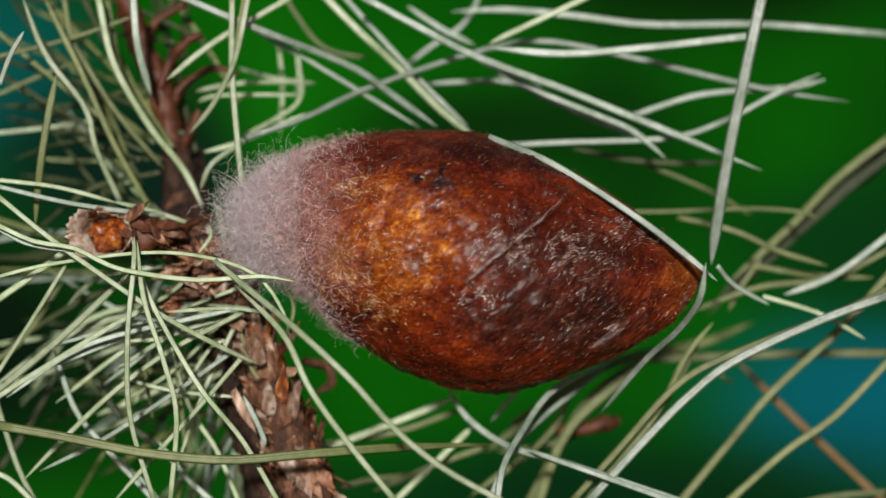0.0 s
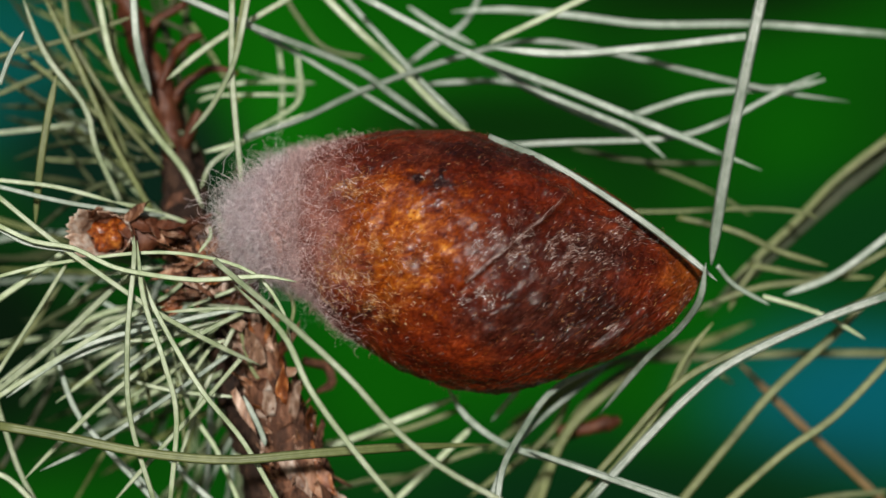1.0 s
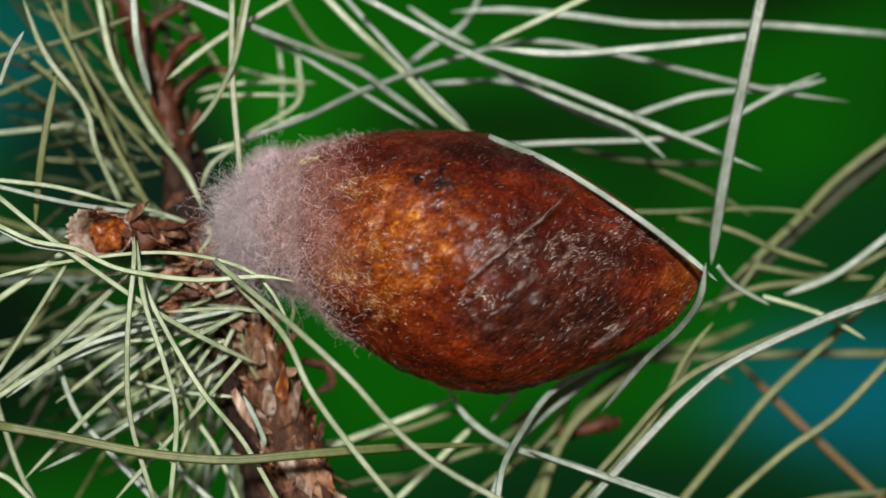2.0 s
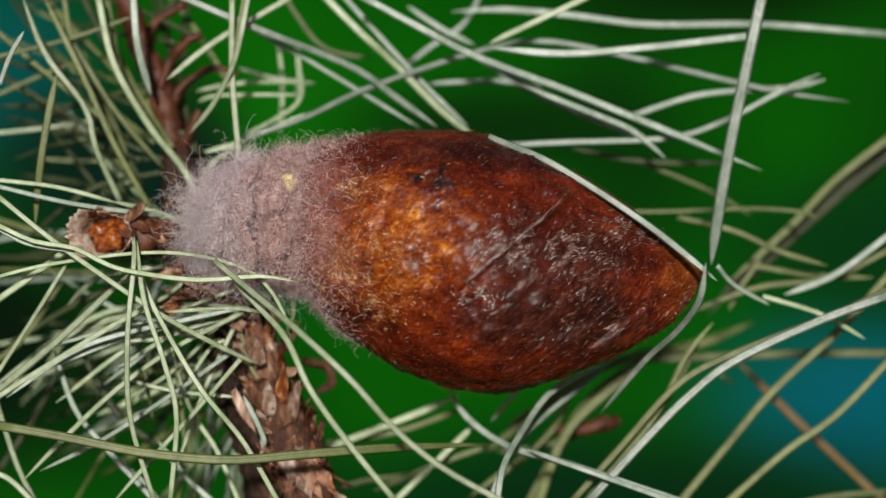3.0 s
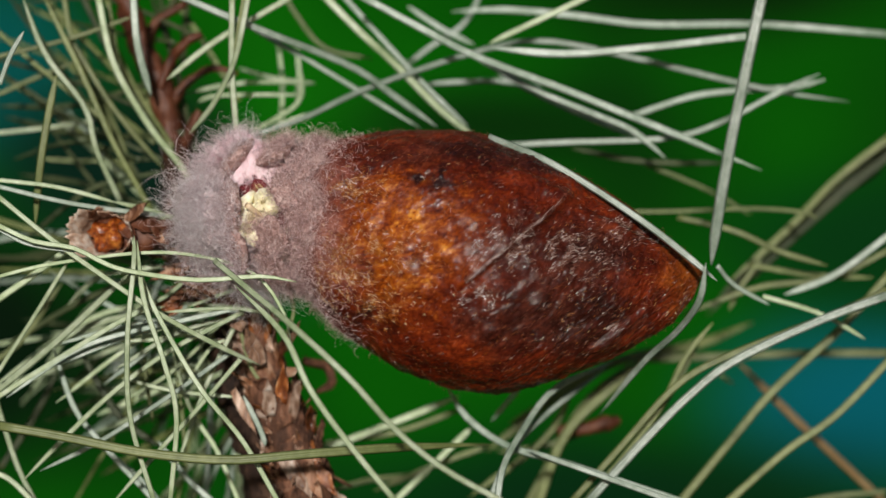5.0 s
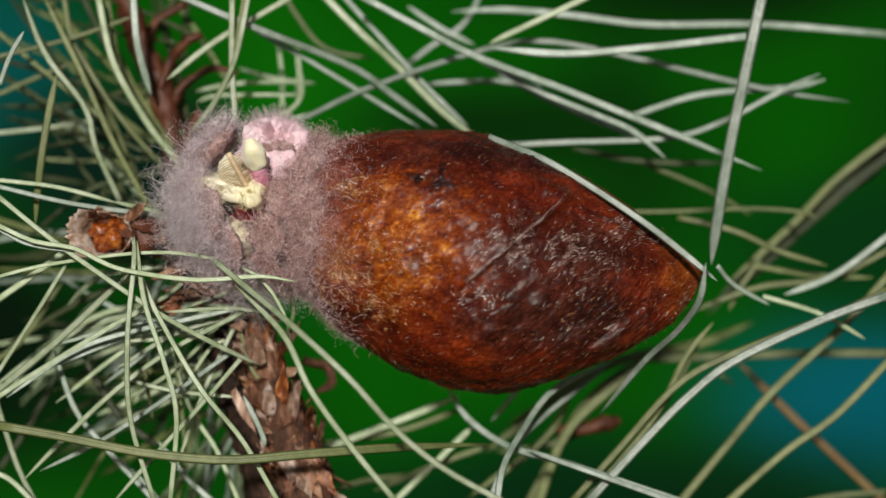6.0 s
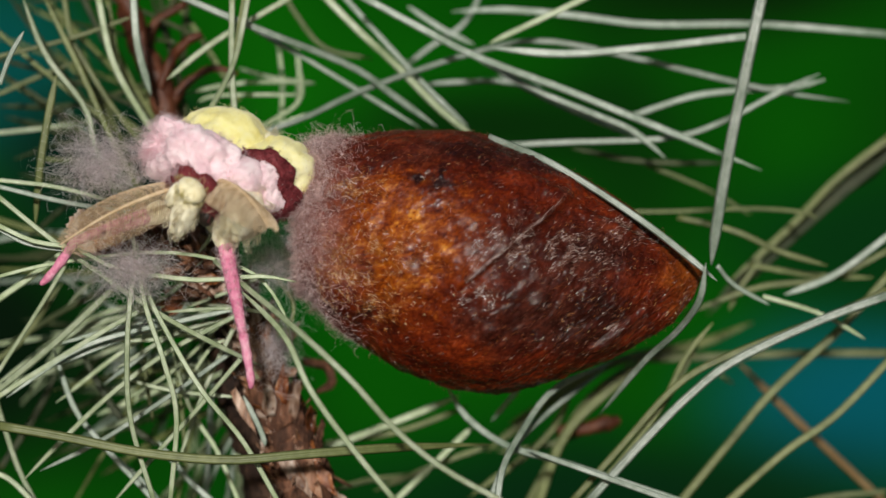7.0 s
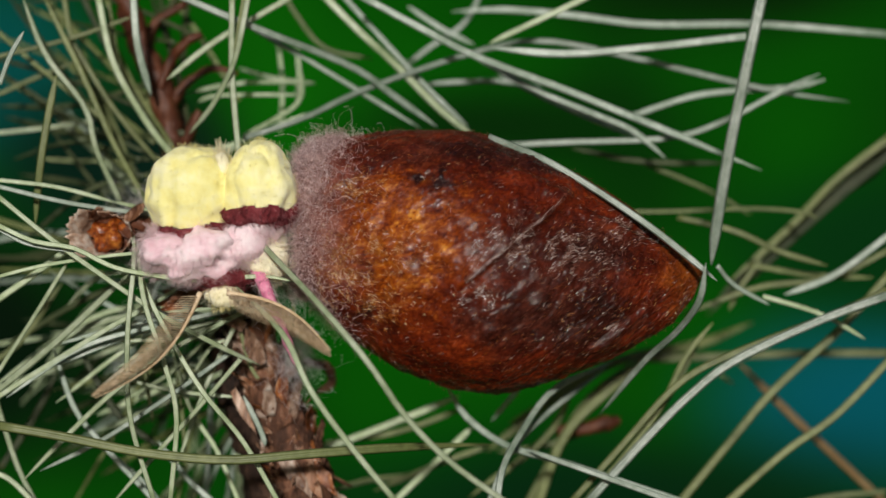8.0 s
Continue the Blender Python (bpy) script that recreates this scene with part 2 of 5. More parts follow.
def backdrop_material():
    m, nt, b = base_material("distant_foliage", 1.0, 0.0)
    co = object_coord(nt)
    n = noise_of(nt, co, 3.5, 1, 0.4)
    c = ramp(nt, n, [(0.32, (0.00228, 0.0285, 0.00228)), (0.5, (0.00228, 0.061, 0.00152)), (0.68, (0.0038, 0.091, 0.00228))])
    # Dark spots by the stem and above the cocoon paint shade onto the foliage.
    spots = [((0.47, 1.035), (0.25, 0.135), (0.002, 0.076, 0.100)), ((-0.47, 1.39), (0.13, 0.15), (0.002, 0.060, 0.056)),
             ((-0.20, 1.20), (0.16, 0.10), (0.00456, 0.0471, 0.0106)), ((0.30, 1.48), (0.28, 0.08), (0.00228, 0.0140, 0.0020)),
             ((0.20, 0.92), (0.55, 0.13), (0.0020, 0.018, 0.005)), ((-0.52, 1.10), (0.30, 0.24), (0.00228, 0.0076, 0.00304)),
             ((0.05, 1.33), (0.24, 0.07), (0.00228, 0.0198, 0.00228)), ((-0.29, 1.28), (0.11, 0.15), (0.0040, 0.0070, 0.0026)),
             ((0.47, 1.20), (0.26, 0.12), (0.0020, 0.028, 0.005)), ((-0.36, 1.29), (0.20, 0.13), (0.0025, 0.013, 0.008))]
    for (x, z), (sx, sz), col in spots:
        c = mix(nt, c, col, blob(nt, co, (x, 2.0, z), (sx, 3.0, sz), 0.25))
    nt.links.new(c, b.inputs["Base Color"])
    return m


# ---- builders ----
rng = np.random.default_rng(7)
BASES = {}


def to_world(p):
    return Vector(p) * MM + Vector((0, 0, HEIGHT))


def thing(name, base, label, category, group=""):
    ob = new(name)
    ob.empty_display_size = 0.003
    ob.location = to_world(base)
    BASES[name] = Vector(base)
    return tagged(ob, label, category, group)


def mesh_of(name, verts, faces, material, smooth=True):
    me = bpy.data.meshes.new(name)
    me.from_pydata([tuple(v) for v in verts], [], [tuple(f) for f in faces])
    me.materials.append(material)
    if smooth:
        me.shade_smooth()
    me.update()
    return me


def part(name, geo, material, parent, base=(0, 0, 0), label="", kind=""):
    """One mesh under a thing or part; its corners are in millimetres, less base."""
    verts, faces = geo
    ob = new(name, mesh_of(name, (np.asarray(verts, float) - np.asarray(base, float)) * MM, faces, material))
    ob.parent = parent
    return tagged(ob, label, kind=kind)


def spline(points, n):
    """A smooth line through the points."""
    p = np.asarray(points, float)
    p = np.vstack([2 * p[0] - p[1], p, 2 * p[-1] - p[-2]])
    out = []
    for t in np.linspace(0, len(p) - 3 - 1e-6, n):
        i, f = int(t), t - int(t)
        a, b, c, d = p[i:i + 4]
        out.append(0.5 * (2 * b + (c - a) * f + (2 * a - 5 * b + 4 * c - d) * f * f + (3 * b - a - 3 * c + d) * f ** 3))
    return np.array(out)


def sweep(line, ring, radii, twist=0.0):
    """A tube with the section ring (pairs) along the line."""
    line = np.asarray(line, float)
    n, k = len(line), len(ring)
    verts, up = [], np.array([0, -1.0, 0.13])
    for i in range(n):
        d = line[min(i + 1, n - 1)] - line[max(i - 1, 0)]
        d = d / (np.linalg.norm(d) + 1e-9)
        s = np.cross(d, up)
        s /= np.linalg.norm(s) + 1e-9
        u = np.cross(s, d)
        a = twist * i / n
        s, u = s * math.cos(a) + u * math.sin(a), u * math.cos(a) - s * math.sin(a)
        for x, y in ring:
            verts.append(line[i] + radii[i] * (x * s + y * u))
    faces = [(i * k + j, i * k + (j + 1) % k, (i + 1) * k + (j + 1) % k, (i + 1) * k + j) for i in range(n - 1) for j in range(k)]
    faces += [tuple(reversed(range(k))), tuple((n - 1) * k + j for j in range(k))]
    return np.array(verts), faces


def round_ring(k):
    return [(math.cos(2 * math.pi * j / k), math.sin(2 * math.pi * j / k)) for j in range(k)]


def strands(paths, radius):
    """Many thin three-sided tubes; paths: strands x points x 3. radius: one per strand."""
    paths = np.asarray(paths, float)
    n, k, _ = paths.shape
    d = np.gradient(paths, axis=1)
    d /= np.linalg.norm(d, axis=2, keepdims=True) + 1e-9
    ref = rng.normal(size=(n, 1, 3))
    s = np.cross(d, ref)
    s /= np.linalg.norm(s, axis=2, keepdims=True) + 1e-9
    u = np.cross(s, d)
    taper = np.linspace(1.0, 0.45, k)[None, :, None] * np.broadcast_to(np.asarray(radius, float).reshape(-1, 1, 1), (n, k, 1))
    verts = np.stack([paths + taper * (math.cos(a) * s + math.sin(a) * u) for a in (0, 2.094, 4.189)], axis=2)
    idx = np.arange(n * k * 3).reshape(n, k, 3)
    faces = []
    for j in range(3):
        q = np.stack([idx[:, :-1, j], idx[:, :-1, (j + 1) % 3], idx[:, 1:, (j + 1) % 3], idx[:, 1:, j]], axis=-1)
        faces.extend(q.reshape(-1, 4).tolist())
    return verts.reshape(-1, 3), faces


def ribbons(paths, width):
    """Many fine flat fibres, as silk and moth hair are; paths: fibres x points x 3."""
    paths = np.asarray(paths, float)
    n, k, _ = paths.shape
    d = np.gradient(paths, axis=1)
    s = np.cross(d, rng.normal(size=(n, 1, 3)))
    s /= np.linalg.norm(s, axis=2, keepdims=True) + 1e-9
    w = np.linspace(1.0, 0.5, k)[None, :, None] * width
    verts = np.stack([paths - s * w, paths + s * w], axis=2).reshape(-1, 3)
    i = np.arange(n * k * 2).reshape(n, k, 2)
    faces = np.stack([i[:, :-1, 0], i[:, :-1, 1], i[:, 1:, 1], i[:, 1:, 0]], axis=-1).reshape(-1, 4).tolist()
    return verts, faces


def curls(roots, ways, lengths, k=6, curl=0.5):
    """Curly paths from roots along ways."""
    roots, ways = np.asarray(roots, float), np.asarray(ways, float)
    n = len(roots)
    steps = ways[:, None, :] + curl * np.cumsum(rng.normal(size=(n, k, 3)), axis=1) * 0.6
    steps /= np.linalg.norm(steps, axis=2, keepdims=True)
    steps *= (np.asarray(lengths) / k)[:, None, None]
    return np.concatenate([roots[:, None, :], roots[:, None, :] + np.cumsum(steps, axis=1)], axis=1)


def crimps(roots, ways, lengths, k=11, curl=1.0, pull=0.3, flat=None):
    """Crimped paths that turn back on themselves, as loose silk does."""
    roots, ways = np.asarray(roots, float), np.asarray(ways, float)
    n = len(roots)
    axis = rng.normal(size=(n, 3)) if flat is None else np.asarray(flat, float)
    axis /= np.linalg.norm(axis, axis=1, keepdims=True)
    side = np.cross(axis, rng.normal(size=(n, 3)))
    side /= np.linalg.norm(side, axis=1, keepdims=True) + 1e-9
    other = np.cross(axis, side)
    turn = (rng.uniform(0, 6.28, (n, 1)) + np.cumsum(rng.normal(0.55, 0.55, (n, k)), axis=1) * curl)[:, :, None]
    steps = side[:, None, :] * np.cos(turn) + other[:, None, :] * np.sin(turn) + pull * ways[:, None, :] + (0.25 if flat is None else 0.02) * rng.normal(size=(n, k, 3))
    steps *= (np.asarray(lengths) / k)[:, None, None]
    return np.concatenate([roots[:, None, :], roots[:, None, :] + np.cumsum(steps, axis=1)], axis=1)


def lump(centre, radii, rough=0.08, freq=0.5, nu=28, nv=18, shape=2.0, seed=0):
    """A rounded, uneven body."""
    verts, faces = [], []
    for i in range(nv + 1):
        v = math.pi * i / nv
        for j in range(nu):
            u = 2 * math.pi * j / nu
            d = Vector((math.sin(v) * math.cos(u), math.sin(v) * math.sin(u), math.cos(v)))
            q = Vector([math.copysign(abs(c) ** (2 / shape), c) for c in d])
            p = Vector((q.x * radii[0], q.y * radii[1], q.z * radii[2]))
            f = 1 + rough * (noise.noise(p * freq + Vector((seed * 7.3, 0, 0))) + 0.5 * noise.noise(p * freq * 2.7 + Vector((0, seed * 5.1, 0))))
            verts.append((centre[0] + p.x * f, centre[1] + p.y * f, centre[2] + p.z * f))
    for i in range(nv):
        for j in range(nu):
            faces.append((i * nu + j, (i + 1) * nu + j, (i + 1) * nu + (j + 1) % nu, i * nu + (j + 1) % nu))
    return np.array(verts), faces


def fur_on(geo, centre, count, length, lean=(0, 0, 0), radius=0.035, curl=0.35, clumps=0):
    """Hairs that stand off a body; clumps: how many wisps they gather into."""
    v = np.asarray(geo[0])
    pick = v[rng.integers(0, len(v), count)] + rng.normal(size=(count, 3)) * 0.12
    way = pick - np.asarray(centre)
    way /= np.linalg.norm(way, axis=1, keepdims=True)
    way = way + np.asarray(lean) + rng.normal(size=(count, 3)) * (0.22 if clumps else 0.35)
    way /= np.linalg.norm(way, axis=1, keepdims=True)
    paths = curls(pick, way, length * rng.uniform(0.5, 1.2, count), 5, curl)
    if clumps:
        lead = rng.integers(0, count, clumps)
        near = np.argmin(np.linalg.norm(pick[:, None, :] - pick[None, lead, :], axis=2), axis=1)
        pull = paths[lead][near][:, -1, :] - paths[:, -1, :]
        paths = paths + (np.linspace(0, 1, paths.shape[1]) ** 1.4)[None, :, None] * 0.72 * pull[:, None, :]
    return ribbons(paths, radius)


# ---- ground and distance ----
def ground():
    n, size = 40, 500.0
    g = np.linspace(-1, 1, n)
    g = np.sign(g) * np.abs(g) ** 3 * size
    verts = [(x, y, 0.01 * noise.noise(Vector((x, y, 0)))) for y in g for x in g]
    faces = [(i * n + j, i * n + j + 1, (i + 1) * n + j + 1, (i + 1) * n + j) for i in range(n - 1) for j in range(n - 1)]
    m = mottled("grass_ground", [(0.3, (0.012, 0.03, 0.008)), (0.5, (0.03, 0.06, 0.015)), (0.7, (0.06, 0.10, 0.03))], 3, 0.9, 0.2, 0.6, None, 12, 0.02)
    tagged(new("ground", mesh_of("ground", verts, faces, m)), "dark green grassy ground under the branch", "ground", kind="structure")


def backdrop():
    verts, faces, n = [], [], 48
    for i in range(n + 1):
        a = math.pi * (i / n)
        x, y = -2.6 * math.cos(a), 0.2 + 1.8 * math.sin(a) ** 0.6
        for z in (-0.02, 0.8, 1.6, 2.6):
            verts.append((x, y, z))
    for i in range(n):
        for j in range(3):
            faces.append((i * 4 + j, i * 4 + 4 + j, i * 4 + 5 + j, i * 4 + 1 + j))
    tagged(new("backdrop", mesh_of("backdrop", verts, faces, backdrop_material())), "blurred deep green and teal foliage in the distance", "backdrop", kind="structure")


ground()
backdrop()

# ---- cocoon ----
COCOON_BASE = (27.7, 0.0, -2.3)
TOP = [(-15.1, 0.0, 9.9), (-14.0, 0.0, 10.4), (-11.0, 0.0, 11.5), (-8.0, 0.0, 12.1), (-5.0, 0.0, 12.5), (1.0, 0.0, 12.6), (4.0, 0.0, 12.1), (8.8, 0.0, 10.5), (13.0, 0.0, 8.6), (19.0, 0.0, 5.0), (23.8, 0.0, 1.3), (26.5, 0.0, -1.0), (27.7, 0.0, -2.5)]
LOW = [(-15.1, 0.0, -4.4), (-14.0, 0.0, -5.3), (-11.0, 0.0, -8.7), (-5.0, 0.0, -12.8), (1.0, 0.0, -14.7), (5.8, 0.0, -15.4), (10.0, 0.0, -14.5), (15.4, 0.0, -12.7), (20.2, 0.0, -10.5), (24.4, 0.0, -7.7), (26.6, 0.0, -5.0), (27.7, 0.0, -2.5)]


def cocoon_ring(x):
    """Middle height, half height and half depth of the cocoon at x."""
    t = np.interp(x, [p[0] for p in TOP], [p[2] for p in TOP])
    b = np.interp(x, [p[0] for p in LOW], [p[2] for p in LOW])
    h = max((t - b) / 2, 0.05)
    return (t + b) / 2, h, h * 0.93


def crease(p, a, b, width):
    """How near p lies to the line from a to b, seen from the front: signed distance and closeness."""
    ax, az, bx, bz = a[0], a[2], b[0], b[2]
    l = math.hypot(bx - ax, bz - az)
    t = ((p[0] - ax) * (bx - ax) + (p[2] - az) * (bz - az)) / l / l
    s = ((p[0] - ax) * (bz - az) - (p[2] - az) * (bx - ax)) / l
    end = max(0.0, min(1.0, (t + 0.1) * 6)) * max(0.0, min(1.0, (1.1 - t) * 6))
    return s / width, end


RIDGES = [((15.1, 0.0, -10.3), (20.8, 0.0, -6.2), 0.45, 0.28), ((14.8, 0.0, 4.1), (23.5, 0.0, 0.1), 0.6, 0.45), ((7.0, 0.0, 8.5), (13.6, 0.0, 5.3), 0.8, 0.35), ((-8.6, 0.0, -0.7), (-3.8, 0.0, -0.8), 0.3, 0.18),
          ((-9.2, 0.0, -1.7), (-5.0, 0.0, -2.0), 0.3, 0.15)]


FOLD = ((2.3, 0.0, -3.5), (13.7, 0.0, 5.5))


def wrinkle(p):
    """Fine matted ridges that run with the silk: steep near the mouth, slanting on the blunt panels."""
    share = max(0.0, min(1.0, (p.x + 6.0) / 10.0))
    total = 0.0
    for a, part_of in ((radians(40), share), (radians(82), 0.55 * (1 - share)), (radians(12), 0.5 * (1 - share))):
        if part_of > 0:
            u, w = p.x * math.cos(a) + p.z * math.sin(a), p.z * math.cos(a) - p.x * math.sin(a)
            total += part_of * (noise.noise(Vector((u * 0.7, p.y * 1.5, w * 3.4))) + 0.5 * noise.noise(Vector((u * 1.5, p.y * 3.0 + 7, w * 6.5))))
    return 0.07 * (1 + 0.7 * share) * total


def cocoon_point(x, a, out=0.0):
    """A point on the cocoon: angle 0 faces the front, 90 degrees up."""
    zc, h, d = cocoon_ring(x)
    p = Vector((x, -d * math.cos(a), zc + h * math.sin(a)))
    nrm = Vector((0, -math.cos(a) / max(d, 0.3), math.sin(a) / max(h, 0.3))).normalized()
    lift = out + 0.35 * noise.noise(p * 0.22) + 0.22 * noise.noise(p * 0.6 + Vector((3, 1, 4))) + 0.07 * noise.noise(p * 1.9) + 0.02 * noise.noise(p * 6.0) + wrinkle(p)
    lift *= min(1.0, h / 2.5)
    if p.y < 0:
        for a0, b0, w, k in RIDGES:
            s, end = crease(p, a0, b0, w)
            lift += end * k * (math.exp(-(s - 0.7) ** 2) - 0.9 * math.exp(-(s + 0.5) ** 2 * 2.0))
        s, end = crease(p, FOLD[0], FOLD[1], 1.0)
        lift += end * (-0.50 * math.tanh(s / 0.30) * math.exp(-abs(s) / 2.4) + 0.12 * math.exp(-((s + 0.26) / 0.2) ** 2))
    return p + nrm * lift


X_LEFT, X_RIGHT = TOP[0][0], TOP[-1][0]


def cocoon_shell():
    nx, na = 400, 440
    xs = X_LEFT + (X_RIGHT - X_LEFT) * np.sin(np.linspace(0, math.pi / 2, nx)) ** 1.15
    verts = [cocoon_point(x, 2 * math.pi * j / na) for x in xs for j in range(na)]
    faces = [(i * na + j, i * na + (j + 1) % na, (i + 1) * na + (j + 1) % na, (i + 1) * na + j) for i in range(nx - 1) for j in range(na)]
    faces.append(tuple((nx - 1) * na + j for j in range(na)))
    n0 = len(verts)
    inner = [x for x in np.linspace(X_LEFT, X_RIGHT - 2.5, 24)]
    verts += [cocoon_point(x, 2 * math.pi * j / na, -0.7) for x in inner for j in range(na)]
    faces += [(n0 + i * na + j, n0 + (i + 1) * na + j, n0 + (i + 1) * na + (j + 1) % na, n0 + i * na + (j + 1) % na) for i in range(23) for j in range(na)]
    faces += [(j, n0 + j, n0 + (j + 1) % na, (j + 1) % na) for j in range(na)]
    return np.array(verts), faces


def surface_strands(count, x0, x1, length, lift, rise, curl, slant, k=5, front=1.75, spread=0.75, thin=1.0, where=None, pull=None):
    roots, ways, normals = [], [], []
    while len(roots) < count:
        x = x0 + (x1 - x0) * rng.uniform() * (rng.uniform() ** (thin - 1))
        a = rng.uniform(-front, front)
        e = 0.05
        p = cocoon_point(x, a, lift)
        if where and rng.uniform() > where(p):
            continue
        tx = (cocoon_point(min(x + e, X_RIGHT - 0.01), a, lift) - p).normalized()
        ta = (cocoon_point(x, a + 0.02, lift) - p).normalized()
        nn = tx.cross(ta)
        if nn.y > 0 and abs(a) < 1.2:
            nn = -nn
        w = rng.normal(slant, spread)
        d = tx * math.cos(w) + ta * math.sin(w) + nn * rng.uniform(0.3, 1.0) * rise
        roots.append(p)
        ways.append(d.normalized())
        normals.append(nn.normalized())
    if pull and rise < 0.1:
        return crimps(roots, ways, length * rng.uniform(0.4, 1.4, count), k, curl, pull, normals)
    if pull:
        return crimps(roots, ways, length * rng.uniform(0.4, 1.4, count), k, curl, pull)
    return curls(roots, ways, length * rng.uniform(0.4, 1.3, count), k, curl)


def patches(spots):
    """A density that is high round each spot: (x, y, z), reach along x, reach in height."""
    def where(p):
        d = max(math.exp(-((p.x - c[0]) / sx) ** 2 - ((p.z - c[2]) / sz) ** 2) for c, sx, sz in spots)
        return max(0.012, d * d) * (0.25 + 0.65 * min(1.0, max(0.0, 0.5 + 1.6 * noise.noise(p * 0.9))))
    return where


cocoon = thing("cocoon", COCOON_BASE, "amber and red-brown silk cocoon with fuzzy mouth among needles", "cocoon")
COCOON_SHELL = cocoon_material()
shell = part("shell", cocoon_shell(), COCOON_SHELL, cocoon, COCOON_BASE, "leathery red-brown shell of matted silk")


def matted_fibres(count, density, slant, length, width, front=1.25):
    """Short straight fibres laid on the shell, combed along slant (degrees, by place) with local swirls."""
    paths = []
    while len(paths) < count:
        x, a = rng.uniform(X_LEFT + 2, X_RIGHT - 0.5), rng.uniform(-front, front)
        p = cocoon_point(x, a, 0.03)
        if rng.uniform() > density(p):
            continue
        w = radians(slant(p)) + (0.45 if p.x > 2 else 0.9) * noise.noise(p * 0.35 + Vector((9, 2, 5))) + rng.normal(0, 0.16 if p.x > 2 else 0.35)
        l = length * rng.uniform(0.4, 1.4)
        zc, h, d = cocoon_ring(x)
        line = []
        for f in (-0.5, 0.0, 0.5):
            gx = min(max(x + l * f * math.cos(w), X_LEFT + 0.1), X_RIGHT - 0.1)
            line.append(tuple(cocoon_point(gx, a + l * f * math.sin(w) / max(h * math.cos(a), 2.0), 0.02 + 0.03 * (f == 0.0))))
        paths.append(line)
    return strands(np.array(paths), width * rng.uniform(0.6, 1.4, count))


def streaky(p, low=0.15):
    return low + (1 - low) * min(1.0, max(0.0, 0.45 + 1.9 * noise.noise(Vector((p.x * 0.55 + p.z * 0.5, p.y * 0.6, (p.z - p.x * 0.8) * 0.9)))))


def combed(p):
    return 36.0 - 0.5 * max(0.0, p.x - 8.0) if p.x > 1.0 else 36.0 - 34.0 * min(1.0, (1.0 - p.x) / 6.0)


part("silk_threads", matted_fibres(4500, lambda p: streaky(p, 0.4), combed, 0.45, 0.015), THREAD, cocoon, COCOON_BASE, "fine glossy red silk threads", "stuff")
# Panels where highlights would sit; pale threads gather there as painted glints.
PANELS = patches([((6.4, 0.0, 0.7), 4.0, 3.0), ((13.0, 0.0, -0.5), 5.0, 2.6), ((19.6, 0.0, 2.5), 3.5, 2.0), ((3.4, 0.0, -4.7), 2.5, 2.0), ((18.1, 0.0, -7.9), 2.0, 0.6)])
lip = []
for _ in range(280):
    f = 0.85 * rng.uniform(0.0, 1.0) ** 1.5
    x, z = [FOLD[0][i] + (FOLD[1][i] - FOLD[0][i]) * f for i in (0, 2)]
    zc, h, d = cocoon_ring(x)
    off = rng.normal(0.26, 0.12)
    ps = []
    for g in np.linspace(0, 1.1, 6) * rng.uniform(0.5, 1.2):
        gx, gz = x + 0.785 * g - 0.62 * off, z + 0.62 * g + 0.785 * off
        zc, h, d = cocoon_ring(gx)
        ps.append(cocoon_point(gx, math.asin(max(-0.95, min(0.95, (gz - zc) / h))), 0.05))
    lip.append(ps)
part("fold_threads", strands(np.array([[tuple(v) for v in ps] for ps in lip]), rng.uniform(0.012, 0.026, len(lip))), PALE_GLINT_THREAD, cocoon, COCOON_BASE, "pale silk that paints a bright line along the sharp fold", "stuff")
AMBERS = patches([((-5.6, 0.0, -0.5), 5.0, 3.0), ((-9.8, 0.0, -2.3), 4.0, 4.0), ((-5.6, 0.0, -5.9), 3.5, 2.0), ((-8.6, 0.0, 6.1), 3.0, 2.0)])
part("panel_threads", matted_fibres(4600, lambda p: PANELS(p) * streaky(p, 0.0) * 1.6, combed, 0.40, 0.020, 0.95), PALE_GLINT_THREAD, cocoon, COCOON_BASE, "pale silk painted as glints on the blunt panels", "stuff")
part("amber_threads", matted_fibres(5000, lambda p: AMBERS(p) * streaky(p, 0.1) * 1.6, combed, 0.32, 0.019, 0.95), GOLD_GLINT_THREAD, cocoon, COCOON_BASE, "short golden silk painted as glints on the amber shoulder", "stuff")
part("edge_fuzz", strands(surface_strands(1300, X_LEFT + 4, X_RIGHT - 1, 0.6, 0.0, 1.4, 0.5, 0.2, front=2.0), np.full(1300, 0.014)), SILK_BROWN, cocoon, COCOON_BASE, "short brown fuzz", "stuff")
part("mouth_fuzz", ribbons(surface_strands(9000, X_LEFT - 0.2, X_LEFT + 8.5, 1.15, 0.0, 0.8, 0.7, 2.9, k=7, front=2.6, spread=1.2, thin=2.2, pull=0.5), 0.016), SILK_PINK, cocoon, COCOON_BASE, "pinkish-brown fuzz round the mouth", "stuff")


